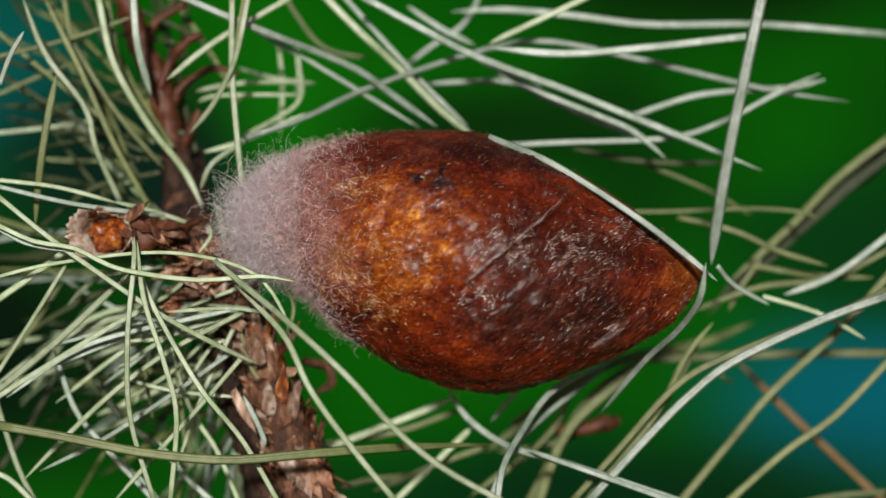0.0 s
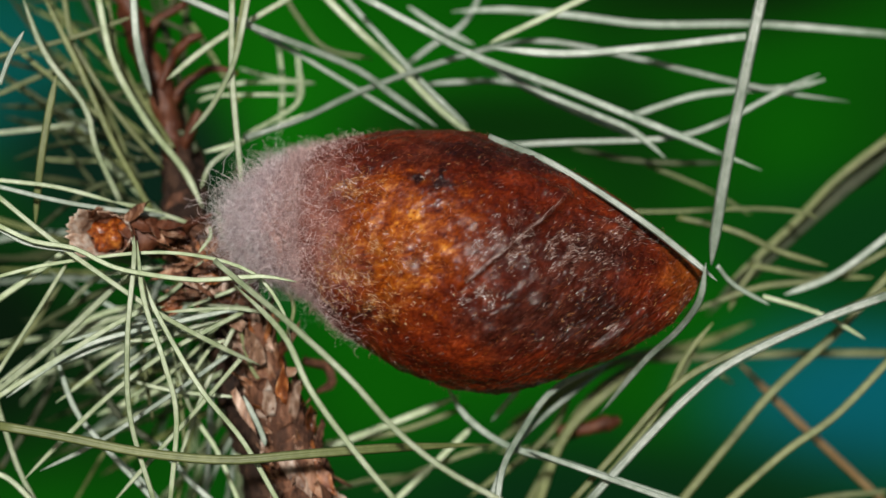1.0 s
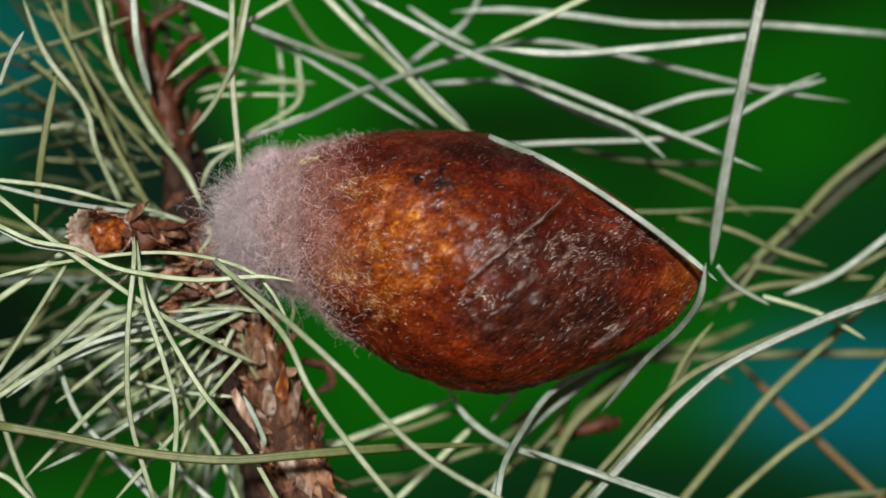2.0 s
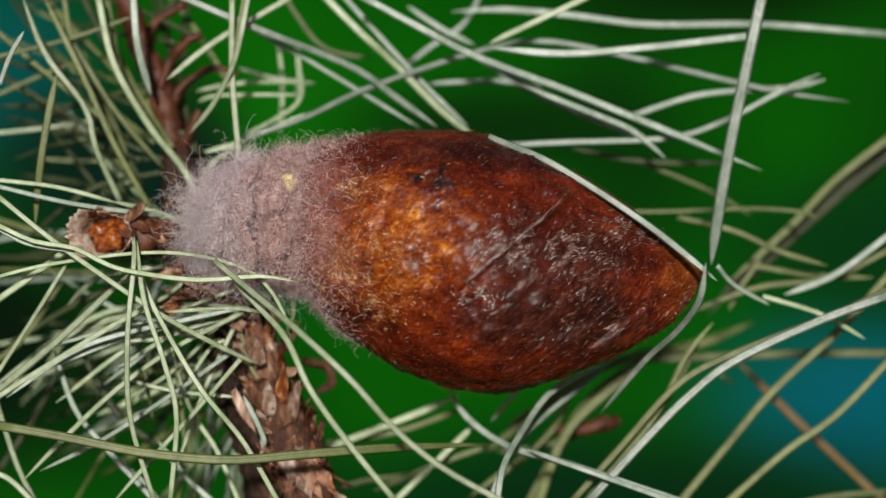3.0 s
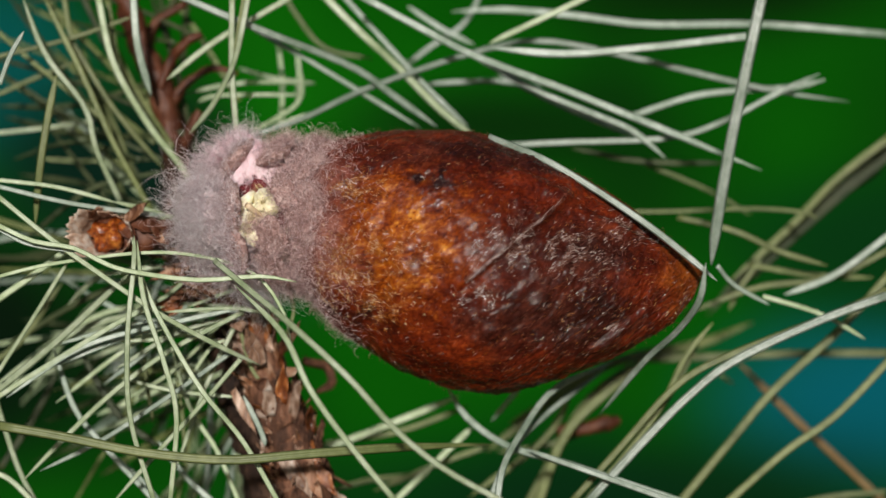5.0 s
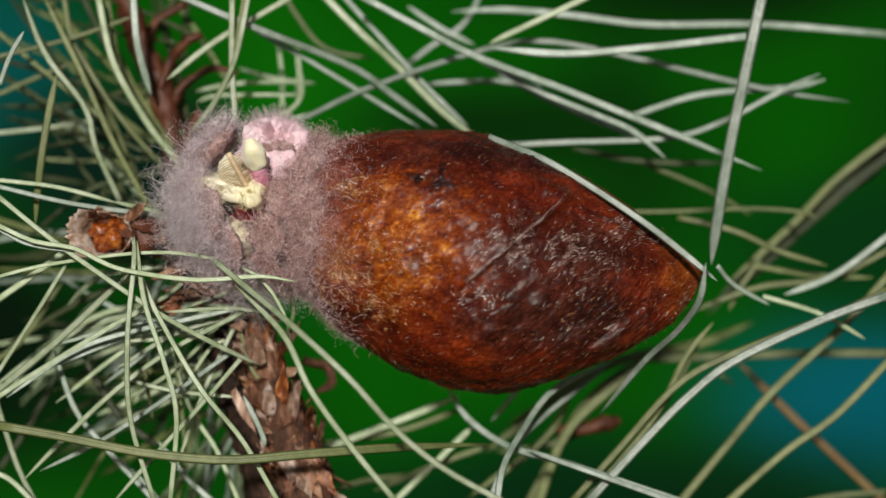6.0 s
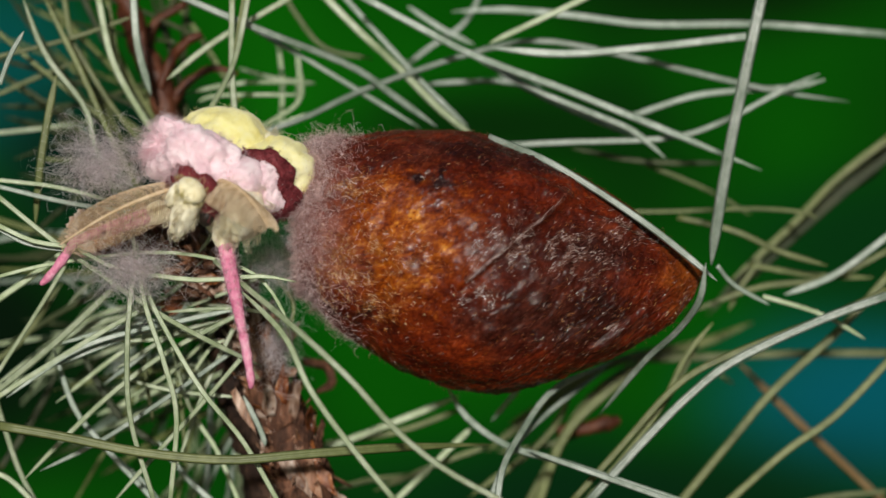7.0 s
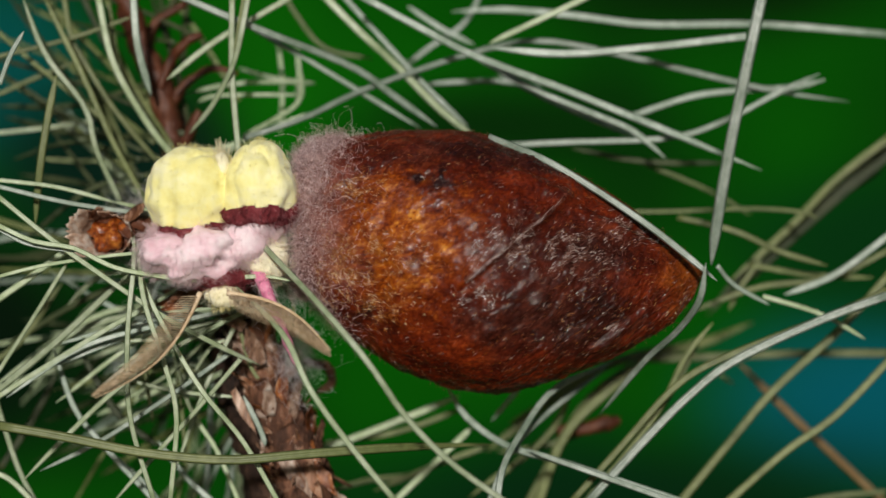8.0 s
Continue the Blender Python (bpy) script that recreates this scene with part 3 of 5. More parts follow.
def silk_tuft(radius, count, length, seed):
    """A felted pad of silk with loose curly fibres, in its own space: outward is +z."""
    pad = lump((0, 0, -0.3), (radius, radius, radius * 0.34), 0.35, 0.7, 18, 10, seed=seed)
    a, r = rng.uniform(0, 2 * math.pi, count), radius * 1.05 * np.sqrt(rng.uniform(0, 1, count))
    roots = np.stack([r * np.cos(a), r * np.sin(a), 0.25 * radius * np.sqrt(np.maximum(0, 1 - (r / radius / 1.1) ** 2)) - 0.3], axis=1)
    ways = np.stack([0.5 * np.cos(a) * r / radius, 0.5 * np.sin(a) * r / radius, np.full(count, 0.30)], axis=1) + rng.normal(size=(count, 3)) * 0.5
    ways /= np.linalg.norm(ways, axis=1, keepdims=True)
    return pad, ribbons(crimps(roots, ways, length * rng.uniform(0.5, 1.5, count), 11, 0.85, 0.5), 0.019)


MOUTH = Vector((-14.2, 0.0, 3.2))
RINGS = [(0.0, 1), (0.30, 6), (0.56, 9), (0.80, 12), (1.0, 14)]
tufts = []
for q, count in RINGS:
    for i in range(count):
        pad, hair = silk_tuft(2.1 if q < 0.1 else 2.8 if q < 0.7 else 2.2, 680, 4.4 if q < 0.5 else 3.2 if q < 0.7 else 1.9, len(tufts))
        ob = part("silk_tuft", pad, SILK_PAD if q < 0.5 else PAD_BROWN, cocoon, (0, 0, 0), "loose pinkish-grey curly silk")
        tagged(part("fur", hair, FLUFF if q < 0.5 and i % 2 == 0 else SILK if q < 0.7 else SILK_PINK, ob), kind="stuff")
        tufts.append((ob, q, 2 * math.pi * (i + 0.37 * len(tufts)) / count))

# ---- pine branch ----
BRANCH_BASE = (-14.5, 6.0, -28.3)
branch = thing("pine_branch", BRANCH_BASE, "scaly brown pine branch with resinous bud and pale needles", "branch")
NEEDLE_RING = [(1.0, 0.0), (0.62, 0.50), (0.22, 0.46), (0.0, 0.24), (-0.22, 0.46), (-0.62, 0.50), (-1.0, 0.0), (-0.55, -0.5), (0.55, -0.5)]


def needle(points, width, material, tip=1, twist=0.0, base=0.75):
    """One needle along the points, width in millimetres. tip: 1 tapers at the end, -1 at the start, 2 at both, 0 runs on."""
    n = 22
    line = spline(points, n)
    f = np.linspace(0, 1, n)
    r = np.full(n, width * 0.44)
    if tip in (1, 2):
        r = r * np.minimum(1, 0.12 + ((1 - f) * 5) ** 0.8)
    if tip in (-1, 2):
        r = r * np.minimum(1, 0.12 + (f * 5) ** 0.8)
    return part("needle", sweep(line, NEEDLE_RING, r, twist), material, branch, BRANCH_BASE)


needle([(-45.8, -6.0, 17.0), (-44.7, -6.0, 20.0), (-43.3, -6.0, 22.5)], 0.65, NEEDLE_GREY, 1)
needle([(-50.4, 10.0, 21.1), (-41.6, 10.0, 23.3), (-34.1, 10.0, 25.9)], 0.6, NEEDLE_OLIVE, 1)
needle([(-46.0, 6.0, 27.8), (-43.4, 6.0, 21.3), (-39.1, 6.0, 15.5), (-37.8, 6.0, 10.8), (-35.4, 7.0, 5.3)], 0.75, NEEDLE_PALE, -1)
needle([(-44.3, 9.0, 28.2), (-39.9, 9.0, 19.4), (-36.5, 9.0, 11.9), (-32.4, 10.0, 4.3)], 0.75, NEEDLE_OLIVE, -1)
needle([(-50.7, 14.0, 24.9), (-46.0, 13.0, 20.9), (-40.1, 12.0, 16.2), (-37.9, 12.0, 14.3)], 0.6, NEEDLE_OLIVE, 1)
needle([(-42.5, 12.0, 28.5), (-41.4, 12.0, 22.8), (-38.8, 12.0, 16.5), (-36.9, 12.0, 13.3)], 0.7, NEEDLE_OLIVE, 1)
needle([(-38.0, 8.0, 28.0), (-36.3, 8.0, 20.6), (-32.6, 9.0, 13.8), (-28.8, 10.0, 8.8), (-26.6, 10.0, 4.5)], 0.85, NEEDLE_PALE, 1)
needle([(-41.8, 11.0, 24.0), (-36.8, 11.0, 15.8), (-31.2, 12.0, 8.9)], 0.7, NEEDLE_OLIVE, 2)
needle([(-37.6, 12.0, 27.9), (-36.0, 12.0, 19.7), (-32.5, 12.0, 13.0)], 0.75, NEEDLE_OLIVE, 1)
needle([(-33.8, 6.0, 27.8), (-33.3, 6.0, 22.2), (-32.1, 8.0, 16.8)], 0.95, NEEDLE_GREY, 1)
needle([(-51.1, 16.0, 17.4), (-46.6, 16.0, 19.4), (-41.4, 16.0, 21.6)], 0.6, NEEDLE_OLIVE, 1)
needle([(-51.5, 18.0, 13.3), (-45.7, 18.0, 13.9), (-37.9, 18.0, 15.1)], 0.5, NEEDLE_PALE, 1)
needle([(-41.4, 2.0, 18.8), (-42.4, 2.0, 13.7), (-43.2, 2.0, 8.5), (-43.9, 3.0, 2.5)], 0.95, NEEDLE_OLIVE, 2)
needle([(-47.4, 20.0, 10.5), (-41.5, 20.0, 10.2), (-31.7, 20.0, 10.5)], 0.5, NEEDLE_OLIVE, 2)
needle([(-47.9, 1.0, 7.4), (-41.2, 1.0, 6.6), (-35.1, 2.0, 5.0)], 0.55, NEEDLE_PALE, 1)
needle([(-47.4, -1.0, 6.7), (-39.8, 0.0, 4.9), (-32.9, 2.0, 3.9), (-29.7, 5.0, 3.6)], 0.6, NEEDLE_GREY, 1)
needle([(-35.4, 2.0, 5.1), (-31.4, 4.0, 4.1), (-27.1, 6.0, 2.6)], 0.55, NEEDLE_PALE, 2)
needle([(-46.6, -5.0, 5.8), (-40.1, -5.0, 0.6), (-30.3, -4.0, -6.3), (-24.0, -2.0, -10.0), (-19.5, 2.0, -12.5)], 0.65, NEEDLE_PALE, 1)
needle([(-46.3, -6.0, 2.6), (-42.3, -6.0, 0.8), (-38.2, -6.0, 0.1), (-34.7, -6.0, -1.6), (-31.8, -6.0, -2.4), (-25.2, -7.0, -3.2), (-18.8, -7.0, -2.8), (-15.0, -7.0, -3.4)], 0.6, NEEDLE_PALE, 1)
needle([(-46.6, -5.0, 2.3), (-43.0, -5.0, 0.5), (-37.8, -5.0, -0.3)], 0.5, NEEDLE_GREY, 1)
needle([(-22.8, 4.0, 27.5), (-22.8, 4.0, 19.0), (-22.0, 3.0, 10.4), (-21.4, 2.0, 5.5)], 0.75, NEEDLE_PALE, 1)
needle([(-20.9, 3.0, 27.4), (-22.3, 3.0, 20.7), (-24.7, 4.0, 15.9), (-27.7, 6.0, 12.5)], 0.7, NEEDLE_PALE, 1)
needle([(-21.5, 4.0, 27.5), (-22.7, 4.0, 20.2)], 0.5, NEEDLE_OLIVE, 1)
needle([(-30.4, 8.0, 18.6), (-25.1, 8.0, 22.8), (-16.4, 8.0, 27.9)], 0.8, NEEDLE_PALE, -1)
needle([(-29.2, 6.0, 27.8), (-21.2, 6.0, 24.4), (-10.3, 10.0, 20.3), (-5.3, 12.0, 17.0), (-0.6, 13.0, 13.7)], 0.9, NEEDLE_GREY, 1)
needle([(-21.5, 9.0, 24.5), (-15.9, 10.0, 21.5), (-10.4, 12.0, 18.3), (-2.5, 14.0, 13.6)], 0.65, NEEDLE_GREY, 2)
needle([(-29.2, 16.0, 17.8), (-22.8, 16.0, 18.9), (-14.5, 17.0, 19.1)], 0.55, NEEDLE_PALE, 2)
needle([(-27.8, 15.0, 16.7), (-25.2, 15.0, 17.4), (-15.6, 15.0, 17.5)], 0.5, NEEDLE_PALE, 2)
needle([(-23.6, 18.0, 20.8), (-19.7, 18.0, 19.7), (-14.5, 18.0, 18.9)], 0.5, NEEDLE_PALE, 2)
needle([(-22.1, 9.0, 12.2), (-15.3, 10.0, 14.6), (-8.5, 12.0, 18.0), (4.2, 14.0, 22.4), (11.3, 15.0, 23.6), (20.2, 15.0, 22.0), (33.1, 15.0, 18.9), (39.5, 15.0, 17.6), (46.1, 15.0, 16.7)], 0.75, NEEDLE_GREY, 1)
needle([(-26.8, 12.0, 10.8), (-22.4, 12.0, 12.1), (-15.4, 12.0, 15.2)], 0.65, NEEDLE_PALE, 2)
needle([(-26.7, 8.0, 6.6), (-25.4, 8.0, 9.4), (-22.1, 9.0, 11.8)], 0.6, NEEDLE_PALE, -1)
needle([(-16.0, 16.0, 20.0), (-16.4, 15.0, 16.7), (-19.4, 14.0, 14.4), (-22.5, 13.0, 12.8)], 0.6, NEEDLE_PALE, 2)
needle([(-19.2, 20.0, 24.9), (-18.6, 20.0, 19.0), (-18.9, 20.0, 13.1)], 0.55, NEEDLE_PALE, 2)
needle([(-17.1, 22.0, 23.8), (-16.8, 22.0, 20.5), (-17.1, 22.0, 17.2)], 0.5, NEEDLE_PALE, 2)
needle([(-13.5, 12.0, 28.5), (-9.1, 12.0, 24.1), (-5.3, 13.0, 20.7), (-0.3, 14.0, 15.7), (4.2, 14.0, 12.2)], 0.95, NEEDLE_PALE, 1)
needle([(-11.5, 15.0, 28.9), (-6.7, 15.0, 23.6), (-1.5, 15.0, 18.0), (2.9, 15.0, 13.8)], 0.7, NEEDLE_GREY, 1)
needle([(-9.3, 8.0, 28.0), (-1.5, 8.0, 23.8), (4.1, 9.0, 21.1), (13.5, 10.0, 17.7), (19.2, 10.0, 15.4), (26.1, 10.0, 12.6), (35.4, 10.0, 8.7)], 0.95, NEEDLE_GREY, 1)
needle([(4.2, 12.0, 21.2), (11.1, 12.0, 17.5), (17.5, 12.0, 14.9), (21.3, 12.0, 13.2), (25.0, 12.0, 10.1)], 0.8, NEEDLE_GREY, 1)
needle([(6.2, 15.0, 19.9), (13.8, 15.0, 16.1), (22.2, 15.0, 12.6)], 0.7, NEEDLE_GREY, 2)
needle([(-18.6, 20.0, 29.5), (-14.0, 20.0, 23.5), (-8.1, 20.0, 22.0)], 0.6, NEEDLE_OLIVE, 1)
needle([(-2.9, 18.0, 18.9), (5.6, 18.0, 19.3), (11.4, 18.0, 18.6)], 0.7, NEEDLE_GREY, 2)
needle([(5.4, 9.0, 22.2), (13.5, 9.0, 21.6), (22.9, 9.0, 22.3), (33.5, 9.0, 23.5)], 1.0, NEEDLE_GREY, -1)
needle([(-5.5, 22.0, 20.5), (-1.6, 22.0, 23.5), (2.4, 22.0, 26.3), (4.4, 22.0, 29.8)], 0.65, NEEDLE_GREY, -1)
needle([(-4.2, 20.0, 28.2), (-0.3, 20.0, 25.6), (3.7, 20.0, 23.6)], 0.7, NEEDLE_GREY, 2)
needle([(1.0, 20.0, 27.5), (7.6, 20.0, 27.7), (15.4, 20.0, 27.0), (23.9, 20.0, 26.0), (37.0, 20.0, 26.0), (52.1, 20.0, 24.8)], 0.85, NEEDLE_GREY, -1)
needle([(5.1, 10.0, 22.8), (10.4, 10.0, 25.3), (16.7, 10.0, 28.3)], 0.8, NEEDLE_PALE, -1)
needle([(31.6, -16.0, 25.7), (29.9, -16.0, 17.9), (28.4, -15.0, 10.1), (27.3, -14.0, 2.9), (26.8, -13.0, -1.6)], 1.3, NEEDLE_GREY, 1)
needle([(21.6, 16.0, 15.2), (28.1, 16.0, 17.3), (33.2, 16.0, 18.0), (39.6, 16.0, 18.4), (43.6, 16.0, 19.3)], 0.75, NEEDLE_GREY, 1)
needle([(6.8, 14.0, 11.7), (13.7, 13.0, 12.0), (25.0, 12.0, 12.4), (31.4, 12.0, 14.3), (37.7, 12.0, 17.6), (42.3, 12.0, 19.7)], 0.75, NEEDLE_GREY, 1)
needle([(14.7, 18.0, 11.6), (20.5, 18.0, 10.4), (25.7, 18.0, 9.9), (33.5, 18.0, 9.9)], 0.7, NEEDLE_DARK, 2)
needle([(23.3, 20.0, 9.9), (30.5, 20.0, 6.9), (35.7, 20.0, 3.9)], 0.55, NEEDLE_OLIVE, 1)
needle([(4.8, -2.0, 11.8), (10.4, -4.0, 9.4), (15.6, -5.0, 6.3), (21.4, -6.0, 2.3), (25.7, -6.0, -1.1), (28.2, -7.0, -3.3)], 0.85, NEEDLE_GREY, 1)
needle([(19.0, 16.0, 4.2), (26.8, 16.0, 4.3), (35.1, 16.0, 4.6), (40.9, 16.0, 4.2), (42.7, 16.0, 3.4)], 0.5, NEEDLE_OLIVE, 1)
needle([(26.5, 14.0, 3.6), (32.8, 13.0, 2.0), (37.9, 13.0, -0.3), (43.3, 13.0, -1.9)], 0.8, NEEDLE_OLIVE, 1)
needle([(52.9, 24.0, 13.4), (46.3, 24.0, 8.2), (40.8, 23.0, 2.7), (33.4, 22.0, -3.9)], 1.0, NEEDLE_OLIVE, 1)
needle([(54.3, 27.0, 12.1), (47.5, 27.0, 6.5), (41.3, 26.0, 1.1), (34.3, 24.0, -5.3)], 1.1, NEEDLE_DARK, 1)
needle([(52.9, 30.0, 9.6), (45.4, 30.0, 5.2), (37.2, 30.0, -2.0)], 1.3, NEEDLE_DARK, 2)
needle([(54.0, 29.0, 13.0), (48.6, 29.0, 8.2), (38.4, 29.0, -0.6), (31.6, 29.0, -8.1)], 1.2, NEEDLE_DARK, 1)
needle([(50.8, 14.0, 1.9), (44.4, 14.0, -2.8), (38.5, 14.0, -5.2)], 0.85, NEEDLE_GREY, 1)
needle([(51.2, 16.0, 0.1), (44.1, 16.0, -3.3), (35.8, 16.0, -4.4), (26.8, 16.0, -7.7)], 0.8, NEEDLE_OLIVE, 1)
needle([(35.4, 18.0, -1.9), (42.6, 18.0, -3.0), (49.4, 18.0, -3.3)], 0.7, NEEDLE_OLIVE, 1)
needle([(29.4, 2.0, -1.8), (31.5, 4.0, -3.9), (35.5, 5.0, -6.1)], 0.6, NEEDLE_GREY, 1)
needle([(35.2, 8.0, -5.2), (41.4, 8.0, -7.1), (46.5, 8.0, -9.9)], 0.6, NEEDLE_PALE, 1)
needle([(36.7, 18.0, -0.9), (34.1, 18.0, -4.5), (32.8, 18.0, -7.1)], 0.7, NEEDLE_OLIVE, 2)
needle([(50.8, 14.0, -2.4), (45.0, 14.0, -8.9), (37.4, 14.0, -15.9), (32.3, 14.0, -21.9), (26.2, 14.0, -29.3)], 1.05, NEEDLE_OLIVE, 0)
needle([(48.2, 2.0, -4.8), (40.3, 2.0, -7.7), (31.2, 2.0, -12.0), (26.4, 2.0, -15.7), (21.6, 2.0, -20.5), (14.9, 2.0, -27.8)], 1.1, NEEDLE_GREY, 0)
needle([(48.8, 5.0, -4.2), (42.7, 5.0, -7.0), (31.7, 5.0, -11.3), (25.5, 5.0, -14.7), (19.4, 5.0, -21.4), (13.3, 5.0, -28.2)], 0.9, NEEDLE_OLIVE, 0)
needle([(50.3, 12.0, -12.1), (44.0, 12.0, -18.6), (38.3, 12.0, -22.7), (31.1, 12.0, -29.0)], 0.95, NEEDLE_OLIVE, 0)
needle([(34.6, 26.0, -13.0), (41.3, 26.0, -19.7), (46.0, 26.0, -24.1), (53.4, 26.0, -31.1)], 1.05, NEEDLE_BROWN, -1)
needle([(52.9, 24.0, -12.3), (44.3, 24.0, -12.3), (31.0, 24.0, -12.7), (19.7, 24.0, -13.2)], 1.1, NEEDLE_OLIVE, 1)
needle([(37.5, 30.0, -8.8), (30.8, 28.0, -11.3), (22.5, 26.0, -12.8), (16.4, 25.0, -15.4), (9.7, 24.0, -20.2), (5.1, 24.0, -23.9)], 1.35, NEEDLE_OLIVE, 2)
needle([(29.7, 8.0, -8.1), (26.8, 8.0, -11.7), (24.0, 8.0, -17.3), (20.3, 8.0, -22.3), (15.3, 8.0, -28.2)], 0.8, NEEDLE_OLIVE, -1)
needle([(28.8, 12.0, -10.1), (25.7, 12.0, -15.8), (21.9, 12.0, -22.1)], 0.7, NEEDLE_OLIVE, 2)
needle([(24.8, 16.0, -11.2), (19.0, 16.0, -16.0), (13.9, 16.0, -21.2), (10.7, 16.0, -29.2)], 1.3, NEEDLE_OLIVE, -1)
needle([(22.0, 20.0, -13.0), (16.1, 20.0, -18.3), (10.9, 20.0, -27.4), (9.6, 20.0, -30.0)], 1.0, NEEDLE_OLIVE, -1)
needle([(18.9, 10.0, -12.5), (12.0, 4.0, -15.2), (8.2, 0.0, -19.7), (6.3, -2.0, -23.1), (5.6, -3.0, -27.2)], 0.85, NEEDLE_GREY, -1)
needle([(18.6, 14.0, -13.3), (11.6, 8.0, -18.0), (7.4, 4.0, -21.9), (4.6, 2.0, -27.8)], 0.7, NEEDLE_GREY, -1)
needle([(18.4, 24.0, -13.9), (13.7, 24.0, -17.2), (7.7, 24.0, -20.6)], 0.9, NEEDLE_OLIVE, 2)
needle([(0.3, 10.0, -15.0), (2.7, 8.0, -18.6), (7.1, 5.0, -21.4), (13.1, 3.0, -23.0), (19.1, 2.0, -24.9), (27.0, 2.0, -27.5)], 0.85, NEEDLE_GREY, -1)
needle([(8.8, 2.0, -21.4), (15.4, 0.0, -23.6), (25.6, 0.0, -27.2)], 0.7, NEEDLE_GREY, -1)
needle([(26.4, -12.0, -1.4), (25.9, -11.0, -5.1), (24.3, -6.0, -8.4), (21.4, 0.0, -11.9), (17.0, 6.0, -18.1)], 0.8, NEEDLE_GREY, 2)
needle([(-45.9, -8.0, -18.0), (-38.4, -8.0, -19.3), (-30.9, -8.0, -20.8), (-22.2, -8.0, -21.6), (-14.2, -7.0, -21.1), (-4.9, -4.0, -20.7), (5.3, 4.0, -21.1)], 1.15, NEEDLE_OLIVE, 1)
needle([(-14.4, 16.0, -23.1), (-6.7, 16.0, -20.2), (2.0, 16.0, -16.7)], 0.9, NEEDLE_PALE, 2)
needle([(-15.8, 18.0, -22.6), (-5.4, 18.0, -21.0), (3.0, 18.0, -18.0)], 0.8, NEEDLE_OLIVE, 2)
needle([(-6.0, 14.0, -29.0), (0.4, 14.0, -22.9), (3.6, 14.0, -19.8)], 0.8, NEEDLE_PALE, 1)
needle([(5.5, 14.0, -19.4), (8.0, 14.0, -16.4), (10.6, 14.0, -13.3)], 0.6, NEEDLE_GREY, 2)
needle([(-8.0, 18.0, -27.8), (0.4, 18.0, -24.3), (5.6, 18.0, -22.5)], 0.75, NEEDLE_OLIVE, 2)
needle([(-14.7, 20.0, -28.7), (-8.8, 20.0, -26.8), (-1.6, 20.0, -26.2)], 0.7, NEEDLE_OLIVE, 2)
needle([(6.3, 22.0, -23.7), (11.6, 22.0, -23.0), (18.2, 22.0, -20.7)], 0.8, NEEDLE_OLIVE, 2)
needle([(3.0, 18.0, -28.5), (11.4, 18.0, -22.0), (14.7, 18.0, -16.8)], 0.9, NEEDLE_OLIVE, 2)
needle([(51.3, 20.0, -28.1), (45.5, 20.0, -28.6), (40.3, 20.0, -29.7)], 0.7, NEEDLE_OLIVE, 0)
needle([(32.7, 22.0, -13.7), (32.1, 22.0, -14.4), (34.0, 22.0, -15.8)], 0.5, NEEDLE_OLIVE, 2)
needle([(-39.4, 1.0, 0.4), (-43.6, 1.0, -2.7), (-47.9, 1.0, -5.7)], 0.85, NEEDLE_PALE, -1)
needle([(-39.1, -1.0, -0.4), (-43.2, -1.0, -7.1), (-47.4, -1.0, -13.6)], 0.55, NEEDLE_PALE, -1)
needle([(-47.2, -2.0, -3.0), (-41.3, -2.0, -1.6), (-31.6, -3.0, -0.4), (-25.0, -4.0, -0.8), (-19.6, -5.0, -2.6), (-16.8, -5.0, -6.1), (-15.8, -4.0, -9.7)], 0.45, NEEDLE_PALE, 1)
needle([(-33.7, 2.0, -2.7), (-41.4, 2.0, -9.9), (-48.4, 2.0, -15.7)], 0.9, NEEDLE_PALE, -1)
needle([(-29.6, 0.0, -6.1), (-33.2, 0.0, -7.1), (-42.2, 0.0, -12.5), (-47.9, 0.0, -16.1)], 0.7, NEEDLE_PALE, -1)
needle([(-21.8, 0.0, -6.4), (-27.2, 0.0, -7.5), (-38.0, 0.0, -10.3), (-46.4, 0.0, -15.8)], 0.65, NEEDLE_GREY, 2)
needle([(-31.1, 6.0, -6.6), (-39.1, 6.0, -8.6), (-45.2, 6.0, -12.3), (-48.9, 6.0, -15.3)], 0.9, NEEDLE_PALE, -1)
needle([(-19.1, 0.0, -6.7), (-23.0, 0.0, -6.3), (-29.6, 0.0, -6.7)], 0.5, NEEDLE_PALE, 1)
needle([(-21.3, 1.0, -6.7), (-29.2, 1.0, -10.9), (-35.2, 1.0, -15.3), (-40.3, 1.0, -20.1), (-44.8, 1.0, -24.7)], 0.65, NEEDLE_PALE, 1)
needle([(-22.4, 1.0, -10.9), (-29.2, 1.0, -15.7), (-36.4, 1.0, -20.4), (-43.0, 1.0, -23.7)], 0.6, NEEDLE_GREY, 1)
needle([(-34.6, 3.0, -13.9), (-28.8, 3.0, -15.3), (-21.5, 3.0, -16.0)], 0.5, NEEDLE_PALE, 2)
needle([(-21.5, 0.0, -11.7), (-26.0, 0.0, -16.9), (-30.4, 0.0, -21.7), (-35.0, 0.0, -26.9)], 0.6, NEEDLE_PALE, 1)
needle([(-42.3, 5.0, -10.7), (-40.1, 5.0, -17.1), (-37.1, 5.0, -21.1), (-31.2, 5.0, -27.5)], 0.7, NEEDLE_GREY, -1)
needle([(-37.1, 7.0, -21.9), (-33.1, 7.0, -25.3), (-30.6, 7.0, -28.4)], 0.65, NEEDLE_GREY, -1)
needle([(-31.1, 6.0, -20.9), (-28.0, 6.0, -24.9), (-24.6, 6.0, -28.0)], 0.75, NEEDLE_GREY, -1)
